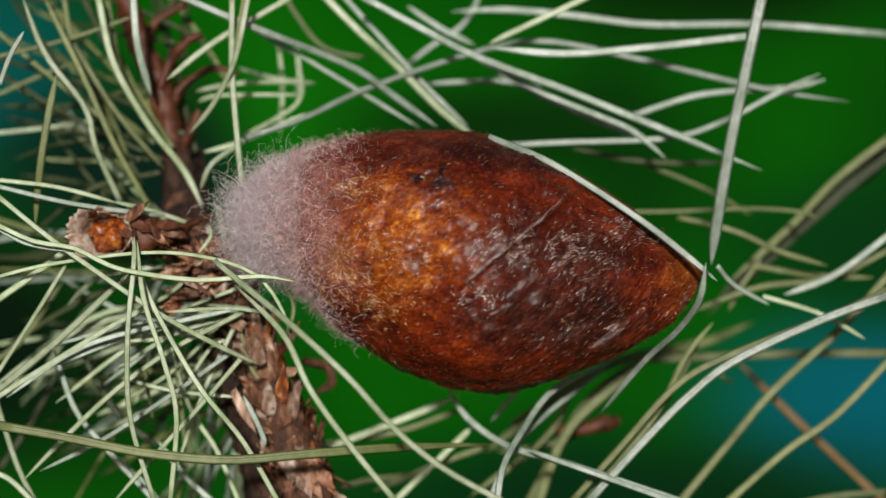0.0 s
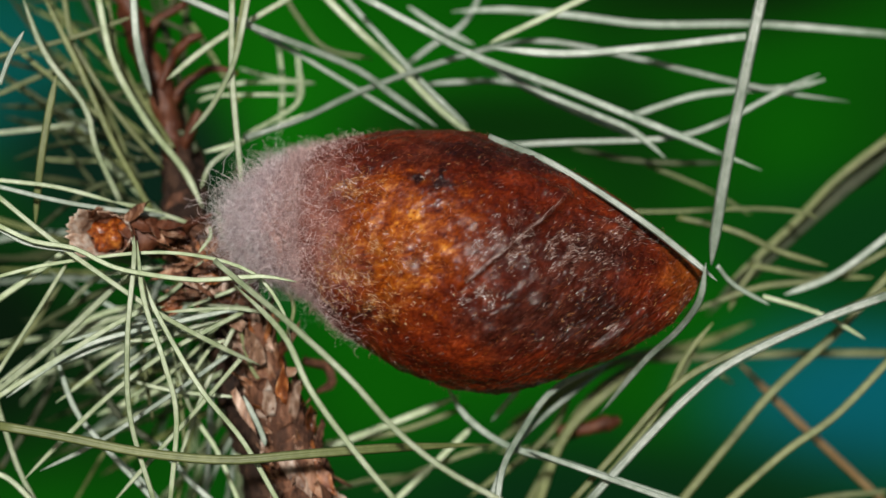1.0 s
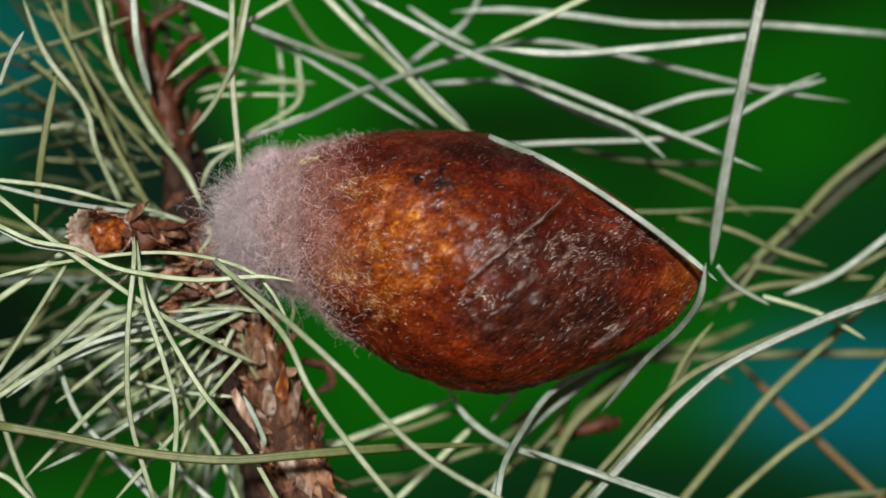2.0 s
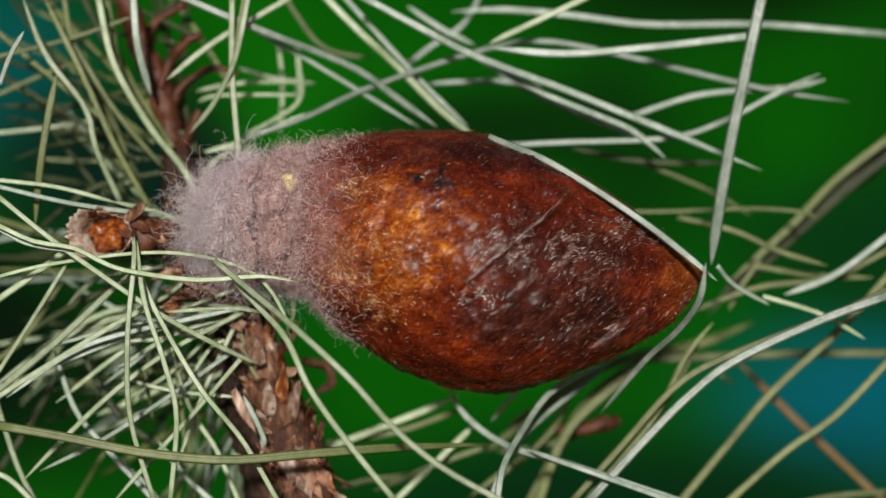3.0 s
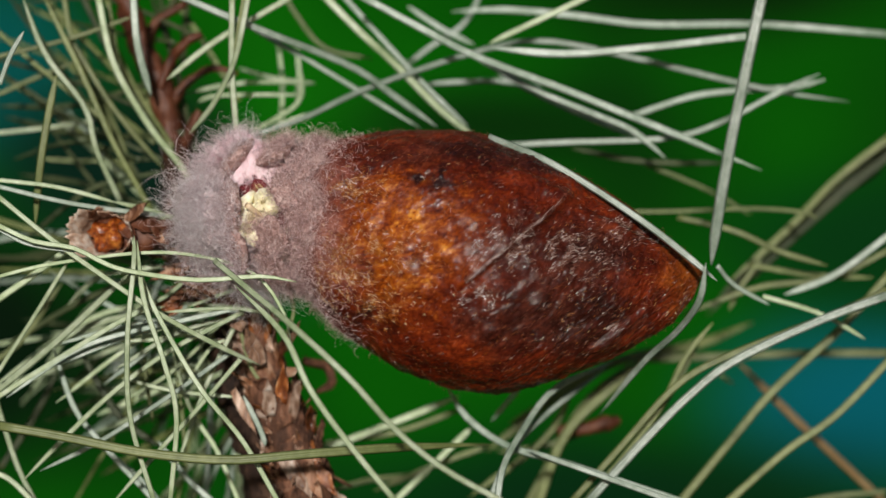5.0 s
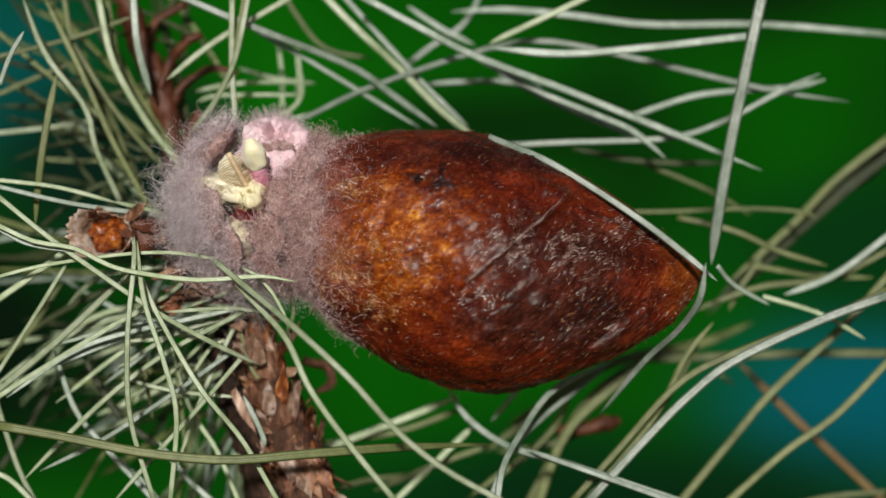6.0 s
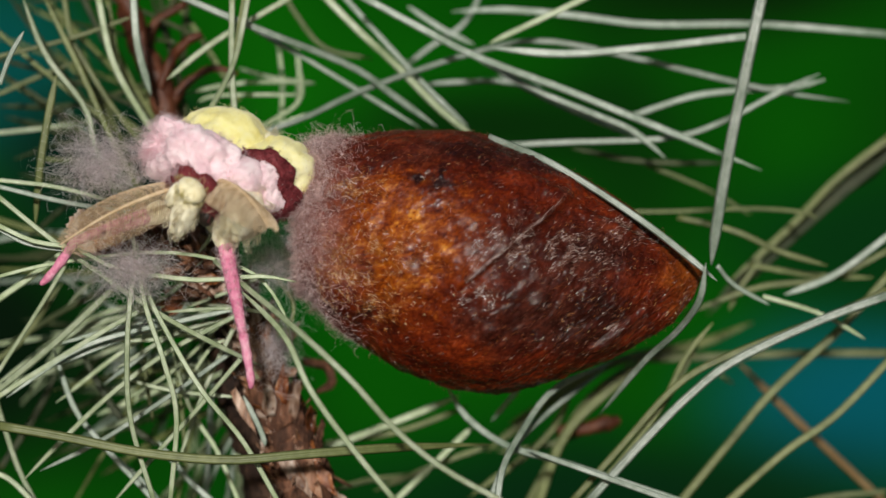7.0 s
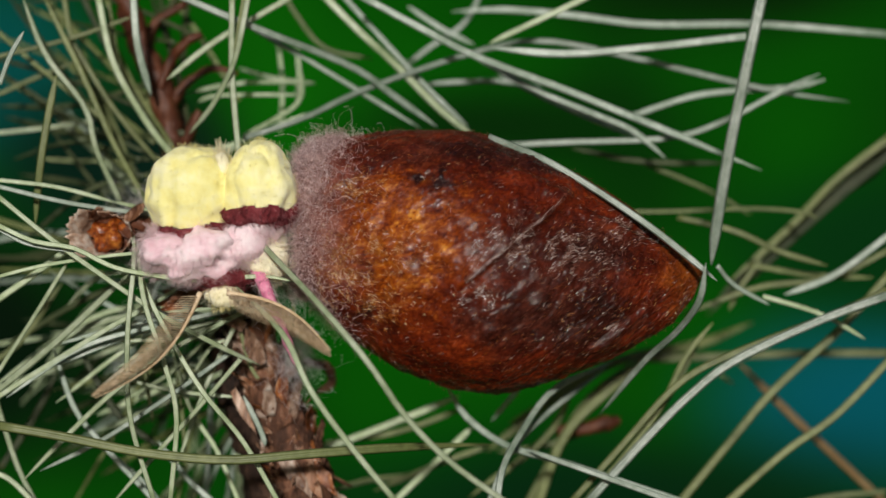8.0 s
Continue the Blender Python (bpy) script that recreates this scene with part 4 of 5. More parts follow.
needle([(-48.5, 4.0, -15.8), (-46.1, 4.0, -23.2), (-43.9, 4.0, -27.7)], 0.7, NEEDLE_PALE, 0)
needle([(-33.0, 6.0, -9.2), (-32.2, 6.0, -15.3), (-31.6, 6.0, -19.0)], 0.55, NEEDLE_OLIVE, 2)
needle([(-29.7, 5.0, -9.8), (-27.5, 5.0, -17.1), (-24.5, 5.0, -22.0), (-22.0, 5.0, -27.9)], 0.6, NEEDLE_PALE, -1)
needle([(-29.8, 8.0, -9.9), (-28.8, 8.0, -17.3), (-28.2, 8.0, -24.2)], 0.55, NEEDLE_OLIVE, 2)
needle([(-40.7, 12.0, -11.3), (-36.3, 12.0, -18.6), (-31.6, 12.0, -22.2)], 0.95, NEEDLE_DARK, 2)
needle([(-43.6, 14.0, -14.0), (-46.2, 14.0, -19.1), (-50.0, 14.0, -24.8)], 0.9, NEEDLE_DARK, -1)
needle([(-41.3, 8.0, -6.2), (-37.6, 8.0, -3.0), (-30.1, 8.0, -1.8)], 0.7, NEEDLE_PALE, 2)
needle([(-42.6, 12.0, -3.7), (-47.1, 12.0, -10.1), (-50.2, 12.0, -12.6)], 0.8, NEEDLE_OLIVE, -1)
needle([(-23.4, 3.0, -9.7), (-25.2, 3.0, -10.9), (-27.6, 3.0, -14.5)], 0.5, NEEDLE_PALE, 2)
needle([(-18.5, 3.0, -2.4), (-16.1, 3.0, -6.0), (-17.0, 3.0, -9.7)], 0.45, NEEDLE_OLIVE, 1)
needle([(-25.7, 2.0, -1.2), (-29.3, 2.0, -4.8), (-34.1, 2.0, -7.2)], 0.55, NEEDLE_PALE, 2)
needle([(-16.0, 2.0, -0.5), (-20.8, 2.0, -3.6), (-27.5, 2.0, -6.3)], 0.5, NEEDLE_PALE, 2)
needle([(-24.8, 0.0, 2.5), (-24.7, 0.0, 1.3), (-26.0, 0.0, -0.5)], 0.45, NEEDLE_PALE, 2)
needle([(-43.8, 2.0, -27.2), (-46.3, 2.0, -24.8), (-48.1, 2.0, -23.9)], 0.7, NEEDLE_PALE, 0)
needle([(-22.2, 4.0, -7.3), (-21.0, 4.0, -12.2), (-19.2, 4.0, -15.2)], 0.5, NEEDLE_OLIVE, 2)
needle([(-21.4, 2.0, -15.7), (-19.6, 2.0, -19.3), (-19.0, 2.0, -21.1)], 0.7, NEEDLE_GREY, 2)
needle([(-32.2, -4.0, 1.4), (-32.1, -5.0, -1.7), (-32.6, -6.0, -9.3), (-32.3, -6.0, -17.5), (-29.7, -6.0, -26.5)], 0.65, NEEDLE_PALE, -1)
needle([(-31.9, -4.0, 0.9), (-30.9, -6.0, -5.2), (-28.7, -7.0, -11.6), (-27.4, -7.0, -17.4), (-28.1, -7.0, -26.4)], 0.65, NEEDLE_PALE, -1)
needle([(-32.5, -4.0, 1.2), (-30.8, -4.0, -4.7), (-25.5, -5.0, -14.0), (-20.8, -5.0, -19.9), (-16.9, -5.0, -26.6)], 0.65, NEEDLE_PALE, -1)
PUSHED = needle([(-23.6, -6.0, -1.2), (-19.8, -9.0, -4.1), (-14.8, -14.0, -7.8), (-9.1, -16.0, -12.9), (-4.7, -16.0, -17.8), (0.3, -16.0, -21.8), (6.7, -16.0, -25.3)], 0.72, NEEDLE_PALE, 0)
needle([(-21.4, -7.0, -3.7), (-16.1, -12.0, -8.5), (-13.2, -14.0, -14.0), (-9.2, -14.0, -19.6), (-4.4, -14.0, -25.5)], 0.72, NEEDLE_PALE, -1)

# Needles deeper in the branch, fanning out from the stem.
for k in range(92):
    f = rng.uniform(0, 1)
    root = np.array((-19.6, 12.0, -16.2)) * (1 - f) + np.array((-30.8, 12.0, 0.7)) * f + rng.normal(size=3) * (1.5, 2, 1.5)
    high = k % 4 == 0
    if high:
        root = np.array((-30.9, 15.0, 15.4)) + rng.normal(size=3) * (2.0, 1.5, 6.0)
    a = rng.normal(2.4 if high else 3.7, 0.75)
    length = rng.uniform(14, 30)
    way = np.array((math.cos(a), rng.uniform(0.15, 0.7), math.sin(a)))
    droop = np.array((0, 0, -1)) * rng.uniform(-2.5, 3.5)
    end = root + way * length
    if end[0] > -14:
        continue
    # Dark tones here hold the shade deep among the needles.
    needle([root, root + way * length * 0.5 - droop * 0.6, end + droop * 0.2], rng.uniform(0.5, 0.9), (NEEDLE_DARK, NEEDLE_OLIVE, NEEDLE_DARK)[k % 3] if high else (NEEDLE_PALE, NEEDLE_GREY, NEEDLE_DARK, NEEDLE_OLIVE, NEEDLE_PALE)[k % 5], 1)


# Pale needles that spread from the fork, in front of the stem's shade.
for k in range(9):
    f = rng.uniform(0, 1)
    root = np.array((-21.4, 3.5, -8.0)) * (1 - f) + np.array((-26.5, 3.0, -1.5)) * f + rng.normal(size=3) * (0.8, 0.6, 0.8)
    a = rng.normal(3.75, 0.45)
    length = rng.uniform(11, 22)
    way = np.array((math.cos(a), rng.uniform(-0.12, 0.15), math.sin(a)))
    sag = np.array((0, 0, 1)) * rng.uniform(-1.5, 2.0)
    needle([root, root + way * length * 0.5 + sag, root + way * length], rng.uniform(0.45, 0.65), NEEDLE_GREY if k % 4 == 0 else NEEDLE_PALE, 1)


def wander(points, n, amount, seed):
    line = spline(points, n)
    for i in range(n):
        p = Vector(line[i]) * 0.35
        line[i] += amount * np.array(noise.noise_vector(p + Vector((seed, 0, 0))))
    return line


def stem(points, radii, material, n=60, k=18, rough=0.3, label=""):
    line = wander(points, n, rough, len(points))
    r = np.interp(np.linspace(0, 1, n), np.linspace(0, 1, len(radii)), radii)
    v, f = sweep(line, round_ring(k), r)
    for i in range(len(v)):
        c = line[i // k]
        v[i] = c + (v[i] - c) * (1 + 0.28 * noise.noise(Vector(v[i]) * 0.8) + 0.22 * noise.noise(Vector((v[i][0] * 2.4, v[i][1] * 2.4, v[i][2] * 1.1))))
    return part("stem", (v, f), material, branch, BRANCH_BASE, label), line, r


main_stem, main_line, main_r = stem([(-14.5, 6.0, -28.3), (-16.1, 6.0, -22.1), (-18.0, 6.0, -17.2), (-20.6, 7.0, -10.5), (-22.6, 8.0, -5.5), (-25.7, 9.0, -1.2), (-28.7, 12.0, 2.6), (-29.5, 13.0, 5.8)],
                                    [3.2, 3.0, 2.6, 2.2, 2.0, 1.9, 2.0, 1.6], BARK, 70, 20, 0.35, "rough scaly dark brown bark")
stem([(-29.2, 15.0, 3.0), (-29.5, 15.0, 6.4), (-29.9, 14.6, 9.4), (-30.5, 14.4, 12.4)], [2.6, 2.4, 2.0, 1.2], BARK_SHADED, 30, 16, 0.4, "bark at the fork, darkened for the shade there")
stem([(-30.2, 14.0, 9.4), (-30.4, 14.0, 11.0), (-30.8, 14.0, 13.4), (-31.8, 14.0, 17.9), (-34.2, 15.0, 23.1), (-36.2, 16.0, 28.4), (-36.8, 16.0, 30.9)], [1.0, 1.4, 1.5, 1.4, 1.3, 1.3, 1.3], BARK_RED, 60, 18, 0.3, "smoother reddish young bark")
stem([(-28.7, 12.0, 2.6), (-28.9, 16.0, 8.4), (-29.8, 18.0, 12.4), (-31.3, 17.0, 16.9)], [2.4, 2.0, 1.3, 0.9], BARK_SHADED, 30, 14, 0.3)
stem([(-31.8, 13.0, 17.9), (-30.7, 13.0, 21.0), (-28.7, 12.0, 23.2), (-26.9, 12.0, 24.0)], [0.55, 0.6, 0.55, 0.4], BARK_RED, 24, 10, 0.2)
stem([(-30.9, 14.0, 16.0), (-29.0, 14.0, 18.6), (-26.1, 14.0, 20.4), (-23.2, 14.0, 19.8)], [0.6, 0.55, 0.45, 0.3], BARK_RED, 24, 10, 0.2)
stem([(-32.6, 15.0, 18.0), (-33.6, 16.0, 22.6), (-32.7, 16.0, 25.8), (-29.2, 16.0, 28.1)], [0.6, 0.6, 0.5, 0.4], BARK_RED, 24, 10, 0.2)
stem([(-29.5, 14.0, 10.9), (-28.2, 13.0, 13.7), (-27.4, 13.0, 15.6)], [0.7, 0.6, 0.4], BARK_RED, 20, 10, 0.2)
# Added backing stem that fills the shaded gap beside the main stem.
stem([(-18.5, 11.0, -28.0), (-20.0, 11.0, -21.0), (-22.6, 11.0, -14.5), (-24.0, 11.0, -8.0)], [3.2, 3.4, 3.0, 2.2], BARK_SHADED, 40, 18, 0.4, "dark backing stem that fills the shaded side of the branch")
side_stem, side_line, side_r = stem([(-28.0, 9.0, -0.2), (-30.4, 6.0, 0.8), (-32.6, 4.0, 1.6), (-35.2, 3.0, 1.8)], [1.5, 1.6, 1.6, 1.4], BARK_RED, 30, 14, 0.25)
stem([(-28.6, 5.0, 0.7), (-27.6, 3.0, 2.2), (-26.2, 2.0, 3.0), (-24.5, 1.0, 3.7)], [0.5, 0.5, 0.4, 0.2], BARK_RED, 20, 8, 0.25)
stem([(-18.9, 8.0, -13.6), (-17.5, 6.0, -11.0), (-16.5, 5.0, -8.8)], [0.5, 0.4, 0.2], BARK_RED, 16, 8, 0.2)
stem([(13.1, 20.0, -21.0), (16.7, 20.0, -20.7), (19.0, 20.0, -20.1), (20.5, 20.0, -19.7)], [0.6, 0.8, 1.0, 0.5], BARK_RED, 20, 10, 0.15)
stem([(-15.3, 10.0, -12.5), (-12.9, 12.0, -13.2), (-12.6, 12.0, -15.1), (-14.2, 12.0, -16.1)], [0.5, 0.5, 0.5, 0.3], BARK, 20, 8, 0.2)


def bract(at, along, out, length, width, curl, roll=0.35, blunt=0.0):
    """A papery bract: its base at a point, lying along the stem, lifting outwards to a ragged point."""
    a, o = Vector(along).normalized(), Vector(out).normalized()
    s = a.cross(o).normalized()
    o = s.cross(a)
    verts, faces, nu, nv = [], [], 7, 9
    tear = rng.uniform(-0.12, 0.12, nu)
    for layer in (0.0, -0.10):
        for i in range(nv):
            f = i / (nv - 1)
            w = width * (blunt + (1 - blunt) * math.sin(math.pi * (0.22 + 0.76 * f)) ** 0.9)
            for j in range(nu):
                g = 2 * j / (nu - 1) - 1
                p = Vector(at) + a * length * f * (1 + tear[j] * f) + s * w * g / 2 + o * (0.1 + curl * length * 0.3 * f * f + roll * width * (g * g - 0.4) * 0.6 + 0.10 * width * math.exp(-16 * g * g) + layer)
                verts.append(p + 0.22 * noise.noise_vector(p * 0.9) + 0.10 * noise.noise_vector(p * 2.3))
    m = nu * nv
    for i in range(nv - 1):
        for j in range(nu - 1):
            q = i * nu + j
            faces += [(q, q + 1, q + nu + 1, q + nu), (m + q, m + q + nu, m + q + nu + 1, m + q + 1)]
    rim = [i for i in range(nu)] + [i * nu + nu - 1 for i in range(1, nv)] + [(nv - 1) * nu + j for j in range(nu - 2, -1, -1)] + [i * nu for i in range(nv - 2, 0, -1)]
    for a0, b0 in zip(rim, rim[1:] + rim[:1]):
        faces.append((a0, a0 + m, b0 + m, b0))
    return verts, faces


def bark_scale(at, along, out, length, width, curl, material=None, roll=0.35):
    part("bark_scale", bract(at, along, out, length, width, curl, roll), material or SCALE, branch, BRANCH_BASE)


def pick_bark():
    return (SCALE, SCALE_PALE, SCALE_ORANGE, BARK, SCALE_PALE, BARK, SCALE)[int(rng.integers(0, 7))]


for _ in range(34):
    i = int(rng.uniform(0, 20))
    a = rng.uniform(-1.5, 1.5)
    o = np.array((0, -math.cos(a), math.sin(a)))
    bark_scale(side_line[i] + o * side_r[i] * 0.85, (-1, rng.normal() * 0.2, 0.2 + rng.normal() * 0.25), o, rng.uniform(1.8, 4.2), rng.uniform(0.8, 1.8), rng.uniform(0.1, 1.0), (SCALE, BARK_RED, SCALE, BARK)[int(rng.integers(0, 4))])
for _ in range(230):
    i = int(rng.uniform(1, 54))
    a = rng.uniform(-0.5 * math.pi, 0.5 * math.pi)
    d = main_line[i + 2] - main_line[i]
    d /= np.linalg.norm(d)
    side = np.cross(d, (0, -1, 0))
    side /= np.linalg.norm(side)
    o = math.cos(a) * np.array((0, -1.0, 0)) + math.sin(a) * side
    low = i < 16
    bark_scale(main_line[i] + o * main_r[i] * rng.uniform(0.7, 1.0), (-d if low and rng.uniform() < 0.5 else d) + rng.normal(size=3) * 0.34, o, rng.uniform(1.4, 3.8), rng.uniform(0.4, 1.5), rng.uniform(0.0, 1.6), pick_bark(), rng.uniform(0.1, 0.6))
# Shaggy bracts where the branch forks, and the large ones that stand off it.
for _ in range(46):
    at = (rng.uniform(-28.5, -22.0), rng.uniform(2.0, 6.0), rng.uniform(-6.5, -0.5))
    bark_scale(at, (-1.0 + 0.5 * rng.normal(), -0.2 + 0.3 * rng.normal(), 0.1 + 0.5 * rng.normal()), (0.1, -1, 0.3 * rng.normal()), rng.uniform(2.0, 4.8), rng.uniform(0.5, 1.4), rng.uniform(0.0, 1.1), pick_bark())
for at, way, length, width, curl, material in [((-19.6, 3.0, -12.6), (-0.35, -0.3, 1.0), 4.6, 1.8, 0.5, SCALE_PALE), ((-17.4, 3.4, -16.5), (0.10, -0.2, 1.0), 4.2, 1.4, 0.5, SCALE_ORANGE), ((-16.4, 3.6, -18.6), (0.25, -0.1, 1.0), 4.6, 1.1, 0.5, SCALE_PALE),
                                               ((-18.6, 3.2, -18.0), (-0.05, -0.2, 1.0), 4.0, 1.4, 0.5, SCALE_PALE), ((-22.6, 3.0, -15.2), (0.55, -0.1, -1.0), 5.6, 1.0, 0.2, SCALE_PALE), ((-17.5, 3.0, -22.0), (0.75, -0.2, -1.0), 5.6, 1.8, 0.3, SCALE_PALE),
                                               ((-15.6, 3.0, -21.8), (0.50, -0.2, -1.0), 6.0, 1.9, 0.3, SCALE), ((-14.4, 3.4, -22.4), (0.75, -0.1, -1.0), 5.0, 1.5, 0.3, SCALE_ORANGE), ((-23.0, 3.0, -4.0), (-1.0, -0.2, 0.12), 5.6, 1.6, 0.4, SCALE_PALE),
                                               ((-21.4, 3.0, -8.4), (-0.9, -0.3, 0.5), 3.6, 1.3, 0.6, SCALE_PALE), ((-17.6, 3.6, -13.6), (0.9, -0.1, 0.3), 2.6, 1.1, 0.6, SCALE), ((-17.0, 4.4, -11.0), (0.45, -0.1, 1.0), 3.6, 0.8, 0.2, SCALE)]:
    bark_scale(at, way, (0, -1, 0.05), length, width, curl, material)


def bud():
    """A glossy orange bud in a torn cup of cream bracts."""
    centre = Vector((-35.6, 1.2, 1.6))
    core = lump((0, 0, 0), (2.0, 1.5, 1.5), 0.6, 0.7, 32, 24, seed=3)
    body = part("bud", (core[0] + np.array(centre), core[1]), BUD_CORE, branch, BRANCH_BASE, "glossy orange resinous bud")
    cup = lump((0, 0, 0), (4.4, 2.0, 2.1), 0.3, 0.5, 28, 18, seed=8)
    part("bud_cup", (cup[0] + np.array((-33.4, 3.2, 1.6)), cup[1]), BARK_RED, body, BRANCH_BASE)
    for k in range(15):
        a = 2 * math.pi * k / 15 + rng.uniform(-0.12, 0.12)
        out = Vector((math.cos(a), 0, math.sin(a)))
        left = max(0.0, -math.cos(a))
        at = centre + Vector((out.x * 2.1, 2.2, out.z * 1.75))
        way = out * (0.05 + 0.30 * left) + Vector((0, -1, 0))
        part("bud_scale", bract(at, way, out, 3.4 + 0.9 * left + rng.uniform(-0.5, 0.5), 1.8 + 0.9 * left, 0.15 + 0.30 * left, 0.15, 0.45), BUD_SCALE if k % 5 or left > 0.5 else SCALE, body, BRANCH_BASE)
    for k in range(9):
        f = k / 8
        at = Vector((-34.6 + 5.0 * f, 1.2 + 1.2 * f, 3.0 - 0.8 * f + rng.uniform(-0.3, 0.4)))
        part("bud_scale", bract(at, (1.0, -0.3, -0.35 + 0.5 * rng.normal()), (0, -0.8, 0.5), rng.uniform(2.0, 3.6), rng.uniform(0.8, 1.6), 0.5), SCALE if k % 2 else BARK_RED, body, BRANCH_BASE)


bud()

# ---- moth ----
moth = thing("moth", (0, 0, 0), "pink and yellow furry moth crawling out of its cocoon", "moth")
moth.location = (0, 0, 0)


def furred(name, geo, centre, material, hair, count, length, lean=(0, 0, 0), label="", radius=0.015, clumps=0, curl=0.35):
    ob = part(name, geo, material, moth, (0, 0, 0), label)
    if count:
        tagged(part("fur", fur_on(geo, centre, count, length, lean, radius, curl, clumps), hair, ob), kind="stuff")
    return ob


def wing_dome(centre, radii, seed):
    """A crumpled young wing: a rounded dome with folds that run from its hind end to its front edge."""
    v, f = lump((0, 0, 0), radii, 0.12, 0.25, 84, 64, 2.05, seed)
    for i in range(len(v)):
        p = Vector(v[i])
        fold = abs(noise.noise(Vector((p.x * 0.42, p.y * 0.3, p.z * 0.10 + seed)))) + 0.5 * abs(noise.noise(Vector((p.x * 0.9 + seed, p.y * 0.5, p.z * 0.22))))
        k = 1.03 - 0.09 * math.exp(-fold * 4) + 0.03 * noise.noise(p * 0.6) + 0.010 * noise.noise(p * 2.0)
        v[i] = np.array(p * k) + np.asarray(centre)
    return v, f


def band_of(geo, low, high, proud, seed, centre):
    """The strip of a dome between two uneven heights, lifted a little off it."""
    v, f = geo
    c = np.asarray(centre)
    edge = np.array([0.9 * noise.noise(Vector((p[0] * 0.5, p[1] * 0.5, seed))) + 0.10 * noise.noise(Vector((p[0] * 2.0, p[1] * 2.0, seed))) for p in v])
    h = v[:, 2] + edge
    keep = [q for q in f if low <= sum(h[i] for i in q) / 4 < high]
    used = sorted({i for q in keep for i in q})
    index = {i: n for n, i in enumerate(used)}
    pts = v[used]
    t = np.clip((h[used] - low) / (high - low), 0, 1) if proud else np.zeros(len(used))
    out = (pts - c) / np.linalg.norm(pts - c, axis=1, keepdims=True)
    return pts + out * (proud * np.sqrt(np.clip(4 * t * (1 - t), 0, 1)))[:, None], [tuple(index[i] for i in q) for q in keep]


def wing(centre, radii, seed, pink_to, maroon_to):
    dome = wing_dome(centre, radii, seed)
    furred("wing_pad", band_of(dome, maroon_to, 99, 0, seed, centre), centre, YELLOW, YELLOW_HAIR, 1400, 0.45, (0, 0, -0.3), "crumpled lemon-yellow wing pad")
    furred("margin", band_of(dome, pink_to, maroon_to, 0.45, seed, centre), centre, MAROON, MAROON_HAIR, 2200, 0.55, (0, 0, -0.6), "maroon furry margin", 0.018, 240)
    furred("costa", band_of(dome, -99, pink_to, 0, seed, centre), centre, PINK, PINK_HAIR, 1800, 0.9, (0.2, 0, -0.6), "pink front edge of the wing pad", 0.012)


MAROON_HAIR = strand_material("maroon_hair", (0.07, 0.010, 0.014), (0.36, 0.11, 0.13), 0.6, 0.3, 0.0, (0.17, 0.035, 0.042))
CREAM_HAIR = strand_material("cream_hair", (0.70, 0.60, 0.36), (0.92, 0.89, 0.76), 0.6, 0.3, 0.45)
furred("abdomen", lump((1.5, 5.0, 4.5), (4.2, 3.0, 4.5), 0.08, 0.4), (1.5, 5.0, 4.5), CREAM, CREAM_HAIR, 300, 1.0, label="cream furry abdomen")
wing((-2.7, 0.1, 5.9), (5.0, 3.8, 4.8), 11, 0.9, 2.5)
wing((4.2, -0.4, 5.8), (3.9, 4.0, 5.0), 14, 2.3, 4.2)
furred("crest", lump((0.3, -1.4, 8.6), (0.9, 0.9, 1.3), 0.25, 0.6, 22, 16, 2.0, 9), (0.4, -1.0, 7.6), CREAM, CREAM_HAIR, 500, 1.5, (-0.1, 0.0, 0.6), "pale tuft between the wing pads", 0.014, 70, 0.15)
furred("collar", lump((-2.6, -0.3, -0.4), (4.9, 3.7, 2.7), 0.34, 0.42, 48, 34, 2.3, 4), (-2.6, 0.4, 0.4), PINK, PINK_HAIR, 9000, 0.75, (0.15, 0.1, -0.25), "pale pink furry collar", 0.012, 0, 0.25)
furred("collar_tuft", lump((-6.6, 0.2, -0.2), (1.7, 2.4, 1.9), 0.3, 0.5, 22, 16, 2.0, 31), (-5.6, 0.4, 0.6), PINK, PINK_HAIR, 2400, 1.5, (-0.2, 0.3, 0.0), "pale pink shoulder tuft", 0.012, 260, 0.2)
furred("shoulder", lump((2.6, -0.7, 0.9), (2.4, 2.6, 2.3), 0.16, 0.5, 26, 18, 2.2, 22), (3.0, -0.4, 1.6), PINK, PINK_HAIR, 3200, 0.8, (0.3, 0.2, -0.4), "pink furry shoulder", 0.012, 0, 0.25)
furred("side_pad", lump((4.4, 1.3, -0.6), (2.4, 2.9, 2.9), 0.22, 0.5, 30, 22, 2.0, 5), (4.3, 1.4, -1.2), CREAM, CREAM_HAIR, 1500, 1.4, (0.2, 0.5, -0.4), "cream furry side", 0.016, 110, 0.2)
furred("head", lump((0.2, 0.5, -3.0), (3.2, 2.4, 1.1), 0.16, 0.6, 28, 18, 2.0, 6), (0.2, 0.7, -2.0), MAROON, MAROON_HAIR, 1400, 0.9, (0, 0, -0.4), "maroon furry head", 0.018, 120)
furred("face_tuft", lump((0.4, 2.2, -4.6), (1.25, 3.2, 1.3), 0.20, 0.8, 24, 20, 2.2, 7), (0.4, 1.8, -4.2), CREAM, CREAM_HAIR, 900, 1.0, (0, 0.6, -0.2), "cream face tuft", 0.016, 60, 0.2)
furred("crown", lump((0.2, -0.6, -4.9), (1.5, 1.2, 1.2), 0.3, 0.8, 20, 14, 2.0, 12), (0.2, -0.2, -4.4), CREAM, YELLOW_HAIR, 500, 0.7, (0, -0.2, -0.3), "cream tuft between the antennae", 0.016, 40)
